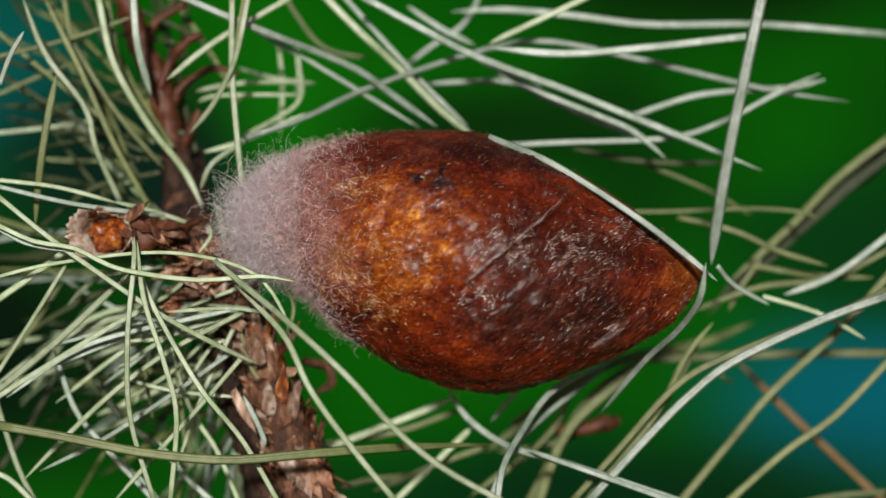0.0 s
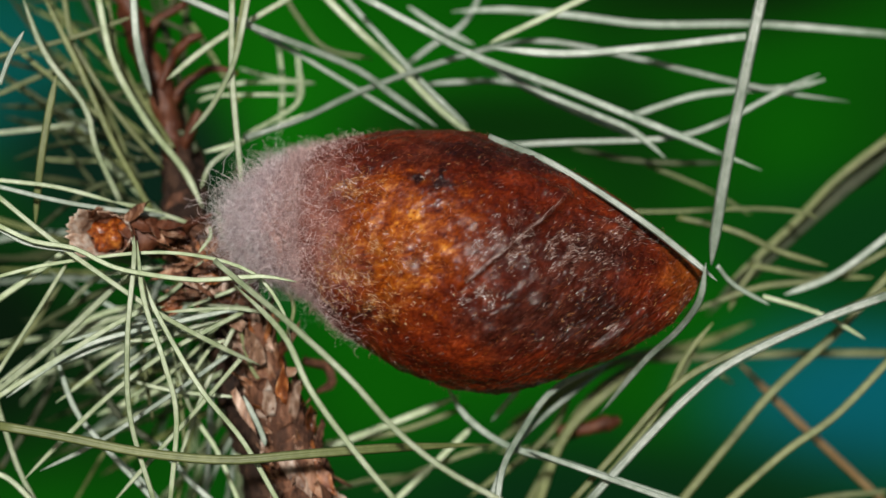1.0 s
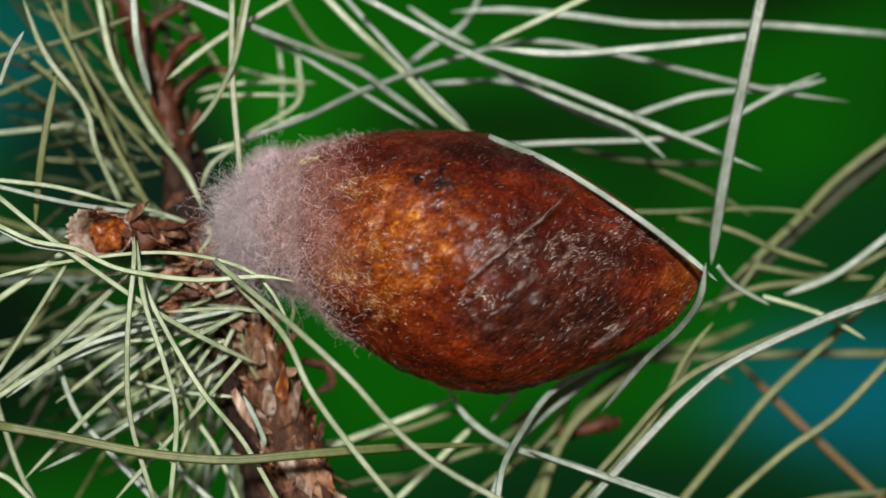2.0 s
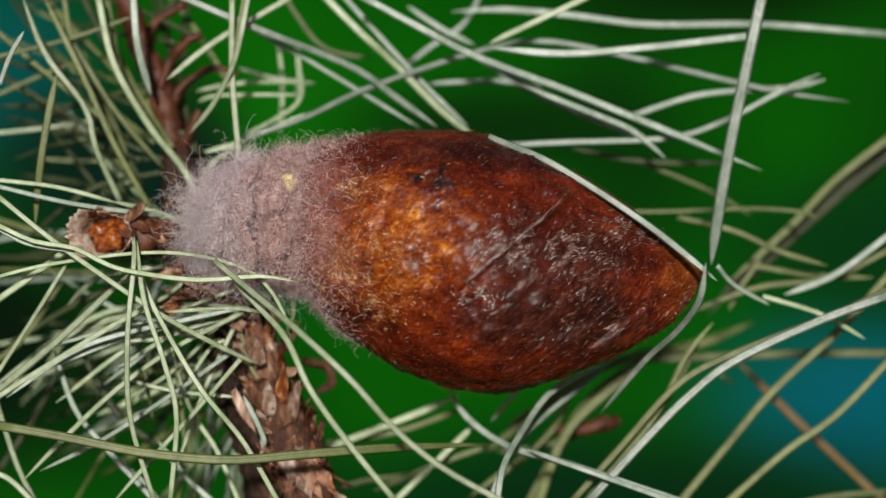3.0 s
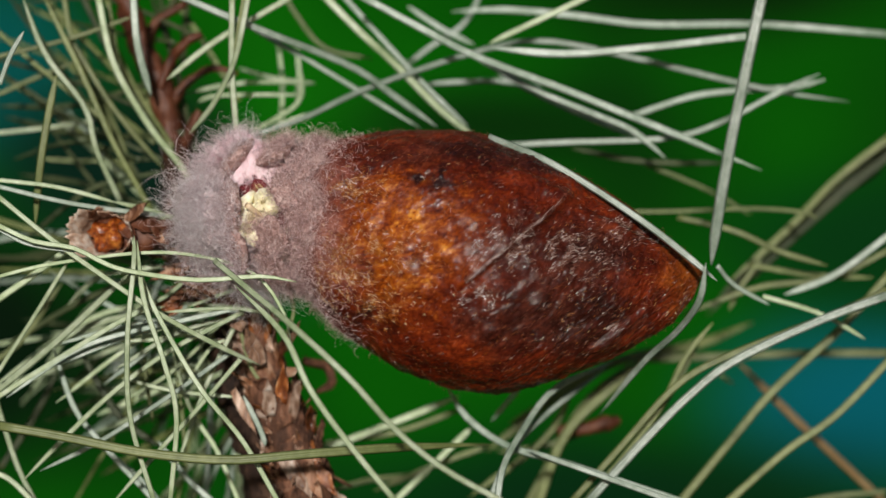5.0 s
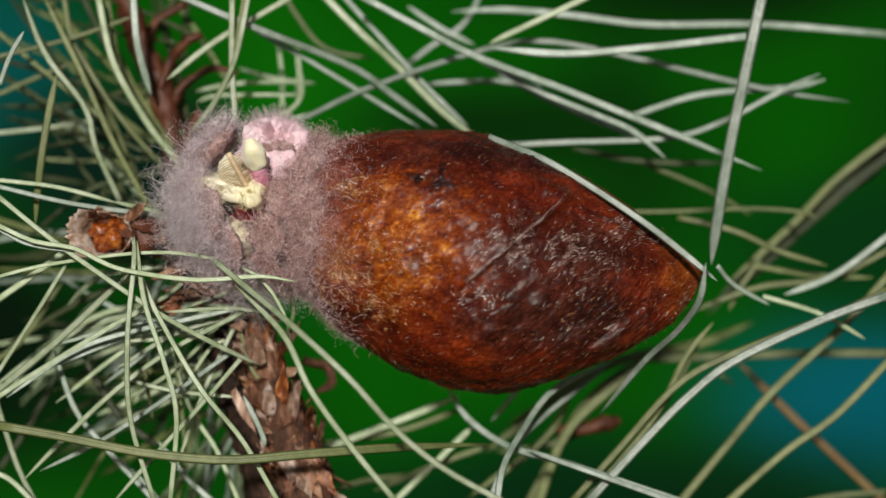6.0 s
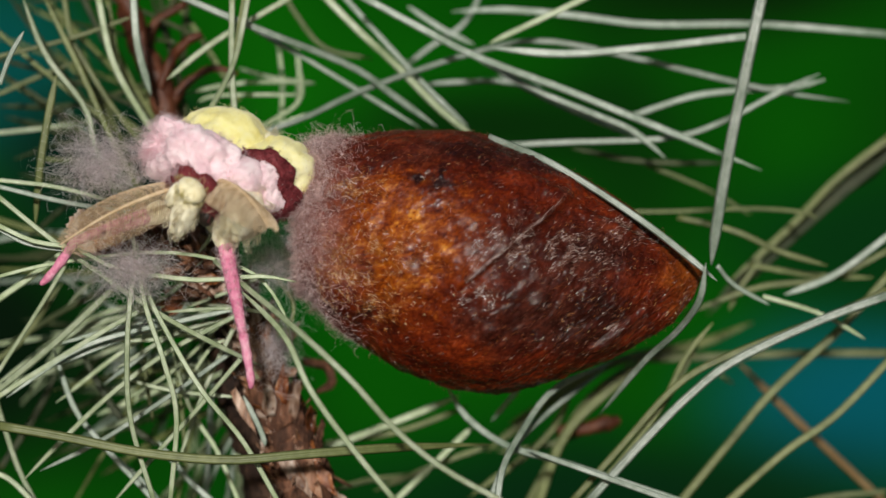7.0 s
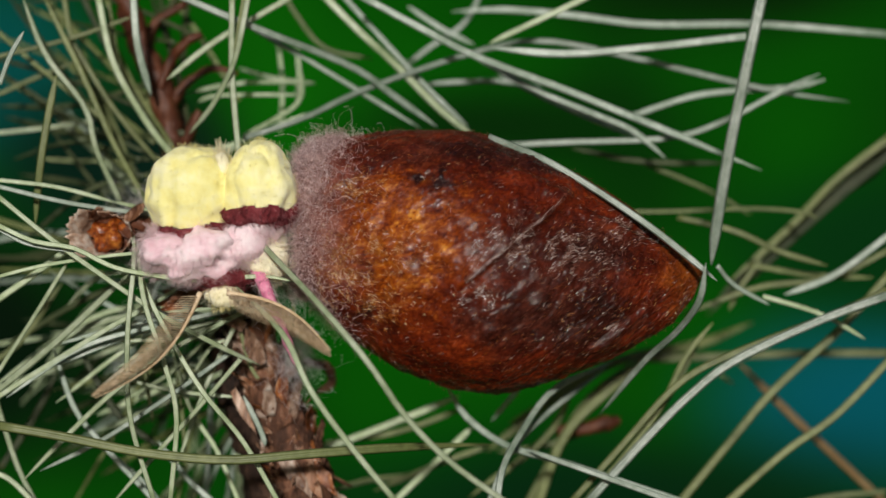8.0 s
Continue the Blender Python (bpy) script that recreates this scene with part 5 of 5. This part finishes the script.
furred("palp", lump((-1.4, 1.2, -4.8), (0.6, 1.5, 0.8), 0.25, 0.8, 16, 12, 2.0, 8), (-1.2, 1.0, -4.2), CREAM, CREAM_HAIR, 200, 0.6, (0, 0.5, 0), label="cream palp")
part("eye", lump((-1.9, 2.2, -3.4), (0.75, 1.0, 0.75), 0.02, 0.6, 18, 14), DARK_EYE, moth, (0, 0, 0), "dark round eye")
part("eye", lump((2.3, 2.2, -3.4), (0.75, 1.0, 0.75), 0.02, 0.6, 18, 14), DARK_EYE, moth, (0, 0, 0), "dark round eye")


def antenna(length):
    """A feathered antenna from its root along -z, bowed towards -y, with branches to both sides."""
    n = 30
    f = np.linspace(0, 1, n)
    line = np.stack([0.0 * f, -0.12 * length * np.sin(f * math.pi), -length * f], axis=1)
    ob = part("antenna", sweep(line, round_ring(8), 0.30 * (1 - 0.7 * f)), TAN, moth, (0, 0, 0), "tan feathered antenna")
    for g in np.linspace(0.04, 0.98, 60):
        root = np.array([0.0, -0.12 * length * math.sin(g * math.pi), -length * g])
        reach = 2.7 * math.sin(math.pi * min(1, 0.10 + 0.9 * g)) ** 0.6 + 0.25
        for s in (-1, 1):
            e = np.linspace(0, 1, 6)[:, None]
            path = (root + e * np.array([s * reach, 0.35 * reach, 0.0]) + e * e * np.array([-s * 0.12 * reach, 0.3 * reach, -0.55 * reach]))
            part("barb", strands(path[None], np.array([0.085])), TAN, ob)
    return ob


def limb(length):
    """A furry pink leg along -z in two joints; the foot is a part of its own."""
    upper = sweep(spline([(0, 0, 0.8), (0, -0.25, -length * 0.3), (0, 0, -length)], 18), round_ring(10), np.interp(np.linspace(0, 1, 18), [0, 0.1, 0.6, 1], [0.55, 0.85, 0.75, 0.45]))
    ob = part("leg", upper, LEG_PINK, moth, (0, 0, 0), "rose-pink furry leg")
    part("fur", fur_on(upper, (0, 0, -length / 2), 700, 0.7, (0, 0, -0.6), 0.025), PINK_HAIR, ob)
    joint = lump((0.1, 0.2, 1.6), (1.15, 1.1, 2.0), 0.3, 0.8, 18, 14, 2.0, int(length))
    part("joint", joint, CREAM, ob, (0, 0, 0), "cream furred leg joint")
    foot_line = spline([(0, 0, 0), (0, 0.1, -2.2), (0.1, 0, -4.6), (0.3, -0.2, -5.6)], 16)
    foot = part("foot", sweep(foot_line, round_ring(9), 0.1 + np.interp(np.linspace(0, 1, 16), [0, 0.2, 0.8, 1], [0.36, 0.42, 0.28, 0.08]) * (1 + 0.15 * np.sin(np.linspace(0, 22, 16)))), LEG_PINK, ob, (0, 0, 0), "jointed pink foot")
    foot.location = (0, 0, -length * MM)
    return ob, foot


ANTENNA_L, ANTENNA_R = antenna(15.0), antenna(12.5)
LEG_L, FOOT_L = limb(7.5)
LEG_R, FOOT_R = limb(9.0)


# ---- loose silk ----
def silk_fluff(label, size, count, length):
    """A loose clump of curly silk in three wads."""
    ob = tagged(new("silk_fluff"), label, "silk fluff", "loose silk clumps")
    ob.empty_display_size = 0.002
    for k in range(3):
        off = np.asarray(size) * (rng.uniform(-0.45, 0.45, 3) if k else 0)
        c = rng.normal(size=(count // 3, 3)) * np.asarray(size) * (0.42 if k else 0.5) + off
        w = rng.normal(size=(count // 3, 3))
        w /= np.linalg.norm(w, axis=1, keepdims=True)
        part("wad", ribbons(crimps(c, w, length * rng.uniform(0.5, 1.4, count // 3), 13, 0.9, 0.5), 0.015), FLUFF, ob)
    return ob


FLUFF_A = silk_fluff("grey-pink wad of silk caught on an antenna", (4.0, 1.6, 2.8), 1000, 5.0)
FLUFF_B = silk_fluff("grey-pink wad of silk hanging on the needles", (4.4, 1.4, 1.9), 800, 5.5)
FLUFF_C = silk_fluff("thin wisps of silk on the scaly bark", (1.7, 1.0, 3.8), 480, 4.0)
FLUFF_D = silk_fluff("thin wisps of silk hanging under the cocoon mouth", (3.0, 1.6, 3.2), 600, 5.5)


# ---- what moves ----
def moth_pose(p, rx=0, ry=0, rz=0, held=(0, 0, 0), roll=0):
    """The moth's pose with its own point held (millimetres) at the place p."""
    turn = Euler([radians(a) for a in (rx, ry, rz)]).to_matrix() @ Matrix.Rotation(radians(roll), 3, "Z")
    return Matrix.Translation(to_world(Vector(p) - turn @ Vector(held))) @ turn.to_4x4()


def aim(a, b, spin=0.0):
    """A pose at a whose -z axis points to b, turned about that axis by spin degrees from facing the front."""
    a, b = to_world(a), to_world(b)
    z = (a - b).normalized()
    x = Vector((0, 1, 0)).cross(z).normalized()
    y = z.cross(x)
    m = Matrix((x, y, z)).transposed().to_4x4()
    return Matrix.Translation(a) @ m @ Matrix.Rotation(radians(spin), 4, "Z")


def tuft_state(q, a, tip, swell, hole, reach, back):
    """Where a tuft of the cocoon's mouth sits: the cap runs from the mouth to its tip; the hole pushes tufts aside."""
    c, s = math.cos(q * math.pi / 2), math.sin(q * math.pi / 2)
    r = 7.5 * s ** max(1.0, 3.5 - 2.6 * swell) * swell
    p = MOUTH + (Vector(tip) - MOUTH) * c + Vector((0, -math.cos(a) * r * 0.95, math.sin(a) * r * (1.0 if math.sin(a) > 0 else 0.86)))
    out = Vector((-(0.25 + c) * 1.2, -math.cos(a) * s, math.sin(a) * s)).normalized()
    if reach:
        d = Vector((p.x - hole[0], 0, p.z - hole[2]))
        if p.y < 4 and d.length < reach:
            d = (d if d.length > 0.5 else Vector((0.3, 0, -1))).normalized()
            p = Vector((hole[0], p.y, hole[2])) + d * reach
            out = (out + d * 0.8).normalized()
    if back and q > 0.9:
        p = p + Vector((1.6 * back, 0, 0))
    if back and q < 0.9:
        ring = Vector((0, -math.cos(a) * 4.2, math.sin(a) * 4.4)) if q < 0.7 else Vector((0, -math.cos(a) * 7.2, math.sin(a) * 7.4))
        p = p.lerp(MOUTH + ring + Vector((2.5 if q < 0.7 else 1.0, 0, 0)), back)
        out = Vector((-0.5, -math.cos(a), math.sin(a))).normalized()
    return p, out


def tuft_rows(q, a, k):
    rest = (-14.3, 0.0, 3.2)
    states = [(0.0, (-20.3, 0.0, 2.2), 0.78, rest, 0, 0), (0.7, (-20.5, 0.0, 2.2), 0.79, rest, 0, 0), (1.2, (-20.9, 0.0, 2.2), 0.81, rest, 0, 0), (1.7, (-20.9, 0.0, 2.2), 0.81, rest, 0, 0),
              (2.8, (-25.3, 0.0, 2.0), 0.90, (-15.5, 0.0, 5.1), 1.2, 0), (4.5, (-26.3, 0.0, 1.4), 0.93, (-16.1, 0.0, 4.8), 3.3, 0), (4.7, (-26.3, 0.0, 2.5), 0.98, (-18.8, 0.0, 5.5), 3.4, 0),
              (5.8, (-27.2, 0.0, 3.4), 1.06, (-20.6, 0.0, 7.3), 4.9, 0), (6.3, (-27.5, 0.0, 3.7), 1.06, (-21.0, 0.0, 7.2), 5.3, 0), (6.5, (-26.9, 0.0, 3.4), 1.0, (-23.9, 0.0, 6.7), 7.4, 0.25),
              (6.7, (-23.6, 0.0, 2.5), 1.0, (-24.2, 0.0, 6.7), 8.2, 0.9), (7.2, (-21.8, 0.0, 2.5), 1.0, (-24.2, 0.0, 5.5), 8.2, 1.0), (8.0, (-21.8, 0.0, 2.5), 1.0, (-23.6, 0.0, 3.7), 8.4, 1.0)]
    rows = []
    for t, tip, swell, hole, reach, back in states:
        p, out = tuft_state(q, a, tip, swell, hole, reach, back)
        m = out.to_track_quat("Z", "Y").to_matrix().to_4x4()
        wob = 6 * math.sin(k * 2.1 + t * 1.3)
        rows.append((t, Matrix.Translation((p - Vector(COCOON_BASE)) * MM) @ m @ pose(0, 0, 0, wob, -wob, k * 47 % 360)))
    return rows


# The moth's body: hidden in the cocoon, its yellow back against the silk, then out with its face, then nodding.
BACK = (-2.4, -3.2, 6.0)
BODY = [(0.0, moth_pose((-8.6, 0.0, 2.5), 0, 90, -38, BACK, 60)), (1.7, moth_pose((-10.9, -2.0, 3.0), 0, 90, -38, BACK, 60)),
        (2.8, moth_pose((-15.3, -2.6, 1.2), 0, 90, -38, BACK, 60)), (3.3, moth_pose((-15.5, -2.7, 0.8), 0, 90, -38, BACK, 60)), (3.9, moth_pose((-15.7, -3.1, 0.8), 0, 88, -38, BACK, 60)),
        (4.2, moth_pose((-16.1, -3.5, 0.9), 0, 86, -38, BACK, 60)), (4.5, moth_pose((-16.2, -3.6, 0.9), 0, 84, -38, BACK, 60)), (4.6, moth_pose((-16.4, -2.4, 1.2), -20, 74, -24, BACK, 48)),
        (4.7, moth_pose((-18.2, 0.8, 4.6), -80, 36, 0)), (5.8, moth_pose((-19.0, -1.2, 5.4), -76, 100, 0)), (6.0, moth_pose((-18.9, -1.7, 5.8), -76, 104, 0)), (6.3, moth_pose((-19.1, -2.2, 5.7), -74, 96, 0)),
        (6.4, moth_pose((-23.8, -8.5, 7.4), -62, 30, -15)), (6.5, moth_pose((-24.6, -8.5, 5.9), -66, 33, -15)), (6.6, moth_pose((-24.2, -8.5, 6.7), -66, 33, -15)), (6.7, moth_pose((-24.5, -8.5, 6.9), -64, 33, -15)),
        (6.8, moth_pose((-23.7, -8.5, 7.1), -64, 33, -15)), (7.0, moth_pose((-23.4, -8.5, 7.3), -64, 33, -15)), (7.1, moth_pose((-23.7, -8.5, 6.4), -60, 28, -15)), (7.2, moth_pose((-23.6, -8.5, 3.6), -42, 12, -12)),
        (7.3, moth_pose((-23.8, -8.5, 4.5), -50, 16, -12)), (7.4, moth_pose((-23.5, -8.5, 6.3), -58, 30, -15)), (7.5, moth_pose((-24.8, -8.5, 6.7), -58, 33, -15)), (7.6, moth_pose((-25.5, -8.5, 2.2), -38, 10, -12)),
        (7.7, moth_pose((-25.7, -8.5, 2.1), -38, 10, -12)), (7.8, moth_pose((-24.6, -8.5, 5.5), -50, 16, -14)), (7.9, moth_pose((-24.5, -8.5, 5.4), -50, 16, -14)), (8.0, moth_pose((-22.9, -6.0, 0.0), 0, -1, 0))]


def body_at(t):
    for (t0, m0), (t1, m1) in zip(BODY, BODY[1:]):
        if t0 <= t <= t1:
            return m0.lerp(m1, (t - t0) / (t1 - t0))
    return BODY[-1][1]


def limb_rows(tucked, rows):
    """Rows of a limb in the moth's space: folded under the body until the first row, then from place to place."""
    down = pose(*[v * MM for v in tucked], 178, 0, 0)
    out = [(0.0, down), (rows[0][0] - 0.1, down)]
    for t, a, b, *spin in rows:
        out.append((t, body_at(t).inverted() @ aim(a, b, *spin)))
    return out


def bent(rows, length, foot=5.4):
    """Rows of a leg with a slight bend at the knee, so that its foot ends at the second point; its root slides into the body."""
    out = []
    for t, a, b in rows:
        a, b = Vector(a), Vector(b)
        if t > 6.55:
            reach = (length + foot) * 0.88
            root = b + (a - b) * max(1.0, reach / (a - b).length)
            a = Vector((root.x, min(a.y + 2.0, -5.0) if root != a else a.y, root.z))
        d = (b - a).length
        c = max(-0.4, min(1.0, (length ** 2 + d * d - foot ** 2) / (2 * length * d))) if t > 6.55 else 1.0
        knee = a + Matrix.Rotation(math.acos(c), 3, "Y") @ (b - a) * (length / d)
        out.append((t, tuple(a), tuple(knee)))
    return out


def foot_rows(leg_rows, rows, length):
    """The foot's turn on the leg, in the leg's space."""
    rest = pose(0, 0, -length * MM, 0, 0, 0)
    out = [(0.0, rest), (rows[0][0] - 0.1, rest)]
    for (t, a, b), (_, m) in zip(rows, leg_rows[2:]):
        knee = body_at(t) @ m @ Vector((0, 0, -length * MM))
        way = (body_at(t) @ m).to_3x3().inverted() @ (to_world(b) - knee)
        turn = way.to_track_quat("-Z", "Y").to_matrix().to_4x4()
        out.append((t, Matrix.Translation((0, 0, -length * MM)) @ turn))
    return out


def motions():
    for k, (ob, q, a) in enumerate(tufts):
        walk(ob, tuft_rows(q, a, k))
    walk(moth, BODY)
    walk(ANTENNA_L, limb_rows((-1.0, 1.0, -4.0), [(4.7, (-19.2, -4.2, 3.6), (-17.5, 0.0, 0.7), 70), (5.8, (-22.3, -8.4, 9.2), (-19.8, -3.6, 4.6), 10), (6.3, (-22.5, -8.8, 8.8), (-19.8, -4.0, 4.0), 10), (6.5, (-26.7, -12.0, 4.5), (-23.6, -6.4, 1.4), 10),
        (6.6, (-26.0, -10.0, 5.2), (-30.6, -10.0, 0.1), 20), (6.7, (-26.7, -9.0, 6.7), (-36.1, -11.0, 2.9), -20), (6.8, (-25.8, -9.0, 6.4), (-37.3, -11.0, 1.2), -20), (7.0, (-25.3, -9.0, 6.8), (-37.6, -11.0, 0.9), -20), (7.1, (-25.6, -9.0, 6.1), (-37.4, -11.0, 0.9), -20),
        (7.2, (-25.3, -9.0, 0.7), (-36.7, -11.0, -4.5), 10), (7.3, (-25.8, -9.0, 2.4), (-38.7, -11.0, -2.2), -10), (7.4, (-25.6, -9.0, 7.0), (-37.9, -11.0, 6.9), -20), (7.5, (-27.2, -9.0, 6.1), (-39.9, -11.0, 2.3), -20), (7.6, (-27.9, -9.0, -1.1), (-37.5, -10.0, -6.8), 84),
        (7.7, (-28.1, -9.0, -1.4), (-37.8, -10.0, -8.0), 84), (7.8, (-27.9, -9.0, 3.1), (-40.1, -11.0, 0.1), 0), (7.9, (-27.3, -9.0, 3.1), (-39.0, -11.0, -0.5), 0), (8.0, (-24.7, -9.0, -4.4), (-32.0, -11.0, -11.9), 98)]))
    walk(ANTENNA_R, limb_rows((1.0, 1.0, -4.0), [(6.5, (-25.6, -9.0, 4.7), (-24.3, -4.0, 0.1), 60), (6.6, (-23.4, -9.0, 4.9), (-20.4, -12.0, -3.3), 60), (6.7, (-24.4, -9.0, 6.1), (-19.3, -14.0, -3.3), 60), (6.8, (-24.3, -9.0, 6.4), (-17.8, -16.0, -2.7), 60), (7.0, (-24.1, -9.0, 7.1), (-16.8, -18.0, 2.0), 60),
        (7.1, (-24.4, -9.0, 6.4), (-16.6, -16.0, -2.7), 60), (7.2, (-23.5, -9.0, 0.7), (-13.7, -14.0, -5.6), 60), (7.3, (-23.8, -9.0, 2.5), (-15.5, -16.0, -4.0), 60), (7.4, (-24.7, -9.0, 6.4), (-18.3, -16.0, -2.4), 60), (7.5, (-25.3, -9.0, 5.8), (-18.5, -16.0, -4.1), 60),
        (7.6, (-27.0, -9.0, -0.8), (-18.5, -14.0, -7.3), 95), (7.7, (-27.3, -9.0, -1.2), (-17.6, -14.0, -7.5), 95), (7.8, (-25.8, -9.0, 3.1), (-16.8, -16.0, -2.2), 60), (7.9, (-25.6, -9.0, 3.1), (-16.8, -16.0, -2.3), 60), (8.0, (-22.0, -9.0, -4.5), (-11.0, -12.0, -10.4), 98)]))
    right = [(5.8, (-19.3, -7.0, 8.2), (-18.2, -3.5, 5.4)), (6.3, (-19.5, -7.0, 7.6), (-18.2, -3.5, 4.5)), (6.5, (-24.2, -10.0, 6.1), (-21.2, -12.0, 0.9)), (6.6, (-21.3, -10.0, -1.7), (-18.4, -12.0, -14.1)), (6.7, (-22.6, -10.0, 0.6), (-24.1, -12.0, -10.4)), (6.8, (-22.9, -10.0, 0.9), (-25.5, -12.0, -9.0)), (6.9, (-22.7, -10.0, 0.6), (-25.2, -12.0, -9.6)),
             (7.0, (-22.2, -10.0, 0.1), (-18.8, -10.0, -16.1)), (7.1, (-22.1, -10.0, 0.1), (-23.3, -12.0, -10.0)), (7.2, (-19.1, -10.0, -1.7), (-22.2, -12.0, -9.3)), (7.3, (-22.0, -10.0, -1.7), (-22.9, -12.0, -9.6)), (7.4, (-22.5, -10.0, 0.1), (-23.4, -12.0, -9.6)), (7.5, (-20.9, -10.0, -0.5), (-24.1, -12.0, -8.9)), (7.6, (-22.6, -9.0, 0.8), (-15.8, -12.0, -10.6)),
             (7.7, (-23.6, -10.0, -2.2), (-21.1, -12.0, -11.4)), (7.8, (-24.1, -10.0, 0.6), (-23.7, -12.0, -7.6)), (7.9, (-23.8, -10.0, 0.6), (-22.9, -12.0, -9.0)), (8.0, (-20.1, -5.0, 0.1), (-14.1, -11.0, -13.3))]
    rows = limb_rows((2.0, 3.0, -2.5), bent(right, 9.0))
    walk(LEG_R, rows)
    walk(FOOT_R, foot_rows(rows, right, 9.0))
    left = [(6.6, (-30.6, -6.0, 2.4), (-34.9, -8.0, -2.3)), (6.7, (-32.3, -6.0, 2.7), (-41.5, -8.0, -5.1)), (6.8, (-30.6, -6.0, 3.0), (-39.3, -8.0, -3.6)), (7.0, (-30.9, -6.0, 3.3), (-40.9, -8.0, -3.6)), (7.1, (-30.6, -6.0, 3.0), (-39.0, -8.0, -3.7)), (7.2, (-31.5, -6.0, 2.7), (-38.5, -8.0, -3.1)), (7.3, (-31.2, -6.0, 2.4), (-39.3, -8.0, -5.0)),
            (7.4, (-32.6, -6.0, 4.7), (-40.7, -8.0, 1.2)), (7.5, (-32.9, -6.0, 4.1), (-43.0, -8.0, 0.1)), (7.6, (-31.8, -6.0, 2.1), (-45.3, -8.0, -0.6)), (7.7, (-33.5, -6.0, 1.5), (-45.9, -8.0, -0.8)), (7.8, (-31.5, -6.0, -2.3), (-34.6, -8.0, -10.9)), (7.9, (-28.8, -6.0, -4.0), (-26.3, -8.0, -11.5)), (8.0, (-26.3, 2.0, 0.7), (-24.5, 5.0, -3.9))]
    rows = limb_rows((-2.0, 3.0, -2.5), bent(left, 7.5))
    walk(LEG_L, rows)
    walk(FOOT_L, foot_rows(rows, left, 7.5))
    pivot = Vector((6.7, -16.0, -25.3)) - Vector(BRANCH_BASE)
    sway = [(0.0, 0.0), (7.5, 0.0), (7.8, 3.0), (8.0, 7.0)]
    walk(PUSHED, [(t, Matrix.Translation(pivot * MM) @ pose(0, 0, 0, 0, a, 0) @ Matrix.Translation(-pivot * MM)) for t, a in sway])
    for ob, rows in ((FLUFF_A, [(0, (-13.6, 2.0, 2.5)), (5.8, (-23.5, 4.0, 3.7)), (6.4, (-32.0, 0.0, 6.7)), (6.6, (-33.5, -4.0, 6.5)), (6.7, (-35.5, -8.0, 9.9)), (6.9, (-35.8, -8.0, 9.0)), (7.1, (-36.1, -8.0, 8.7)), (7.2, (-37.2, -8.0, -1.7)), (7.3, (-39.0, -8.0, -0.5)), (7.4, (-37.5, -8.0, 7.9)),
                                (7.5, (-38.4, -8.0, 7.6)), (7.6, (-37.8, -8.0, -5.7)), (7.7, (-39.0, -8.0, -8.6)), (7.8, (-41.3, -8.0, 0.1)), (7.9, (-39.0, -8.0, -0.5)), (8.0, (-33.2, 8.0, 2.5))]),
                     (FLUFF_B, [(0, (-13.0, 2.0, 1.3)), (5.8, (-21.8, 0.0, -1.7)), (6.5, (-26.2, -4.0, -0.5)), (6.7, (-32.3, -6.0, -2.3)), (7.1, (-31.9, -7.0, -2.6)), (7.3, (-31.0, -7.0, -4.6)), (7.5, (-30.4, -7.0, -7.8)), (7.7, (-30.0, -6.0, -9.3)), (7.9, (-33.2, -6.0, -9.9)), (8.0, (-30.2, 14.0, -7.6))]),
                     (FLUFF_C, [(0, (-12.7, 2.0, 0.1)), (5.8, (-19.0, 2.0, -3.6)), (6.4, (-19.0, 2.0, -6.0)), (6.7, (-17.8, 2.0, -10.8)), (7.5, (-17.2, 2.0, -12.0)), (7.9, (-15.6, 1.0, -12.6)), (8.0, (-15.3, 1.0, -12.6))]),
                     (FLUFF_D, [(0, (-13.3, 2.0, 0.7)), (5.8, (-19.9, -2.0, -2.9)), (6.5, (-19.9, -1.0, -2.9)), (7.0, (-18.6, 1.0, -1.3)), (7.6, (-18.4, 1.0, -2.0)), (8.0, (-17.6, 1.0, -2.7))])):
        walk(ob, [(t, Matrix.Translation(to_world(p))) for t, p in rows])

motions()
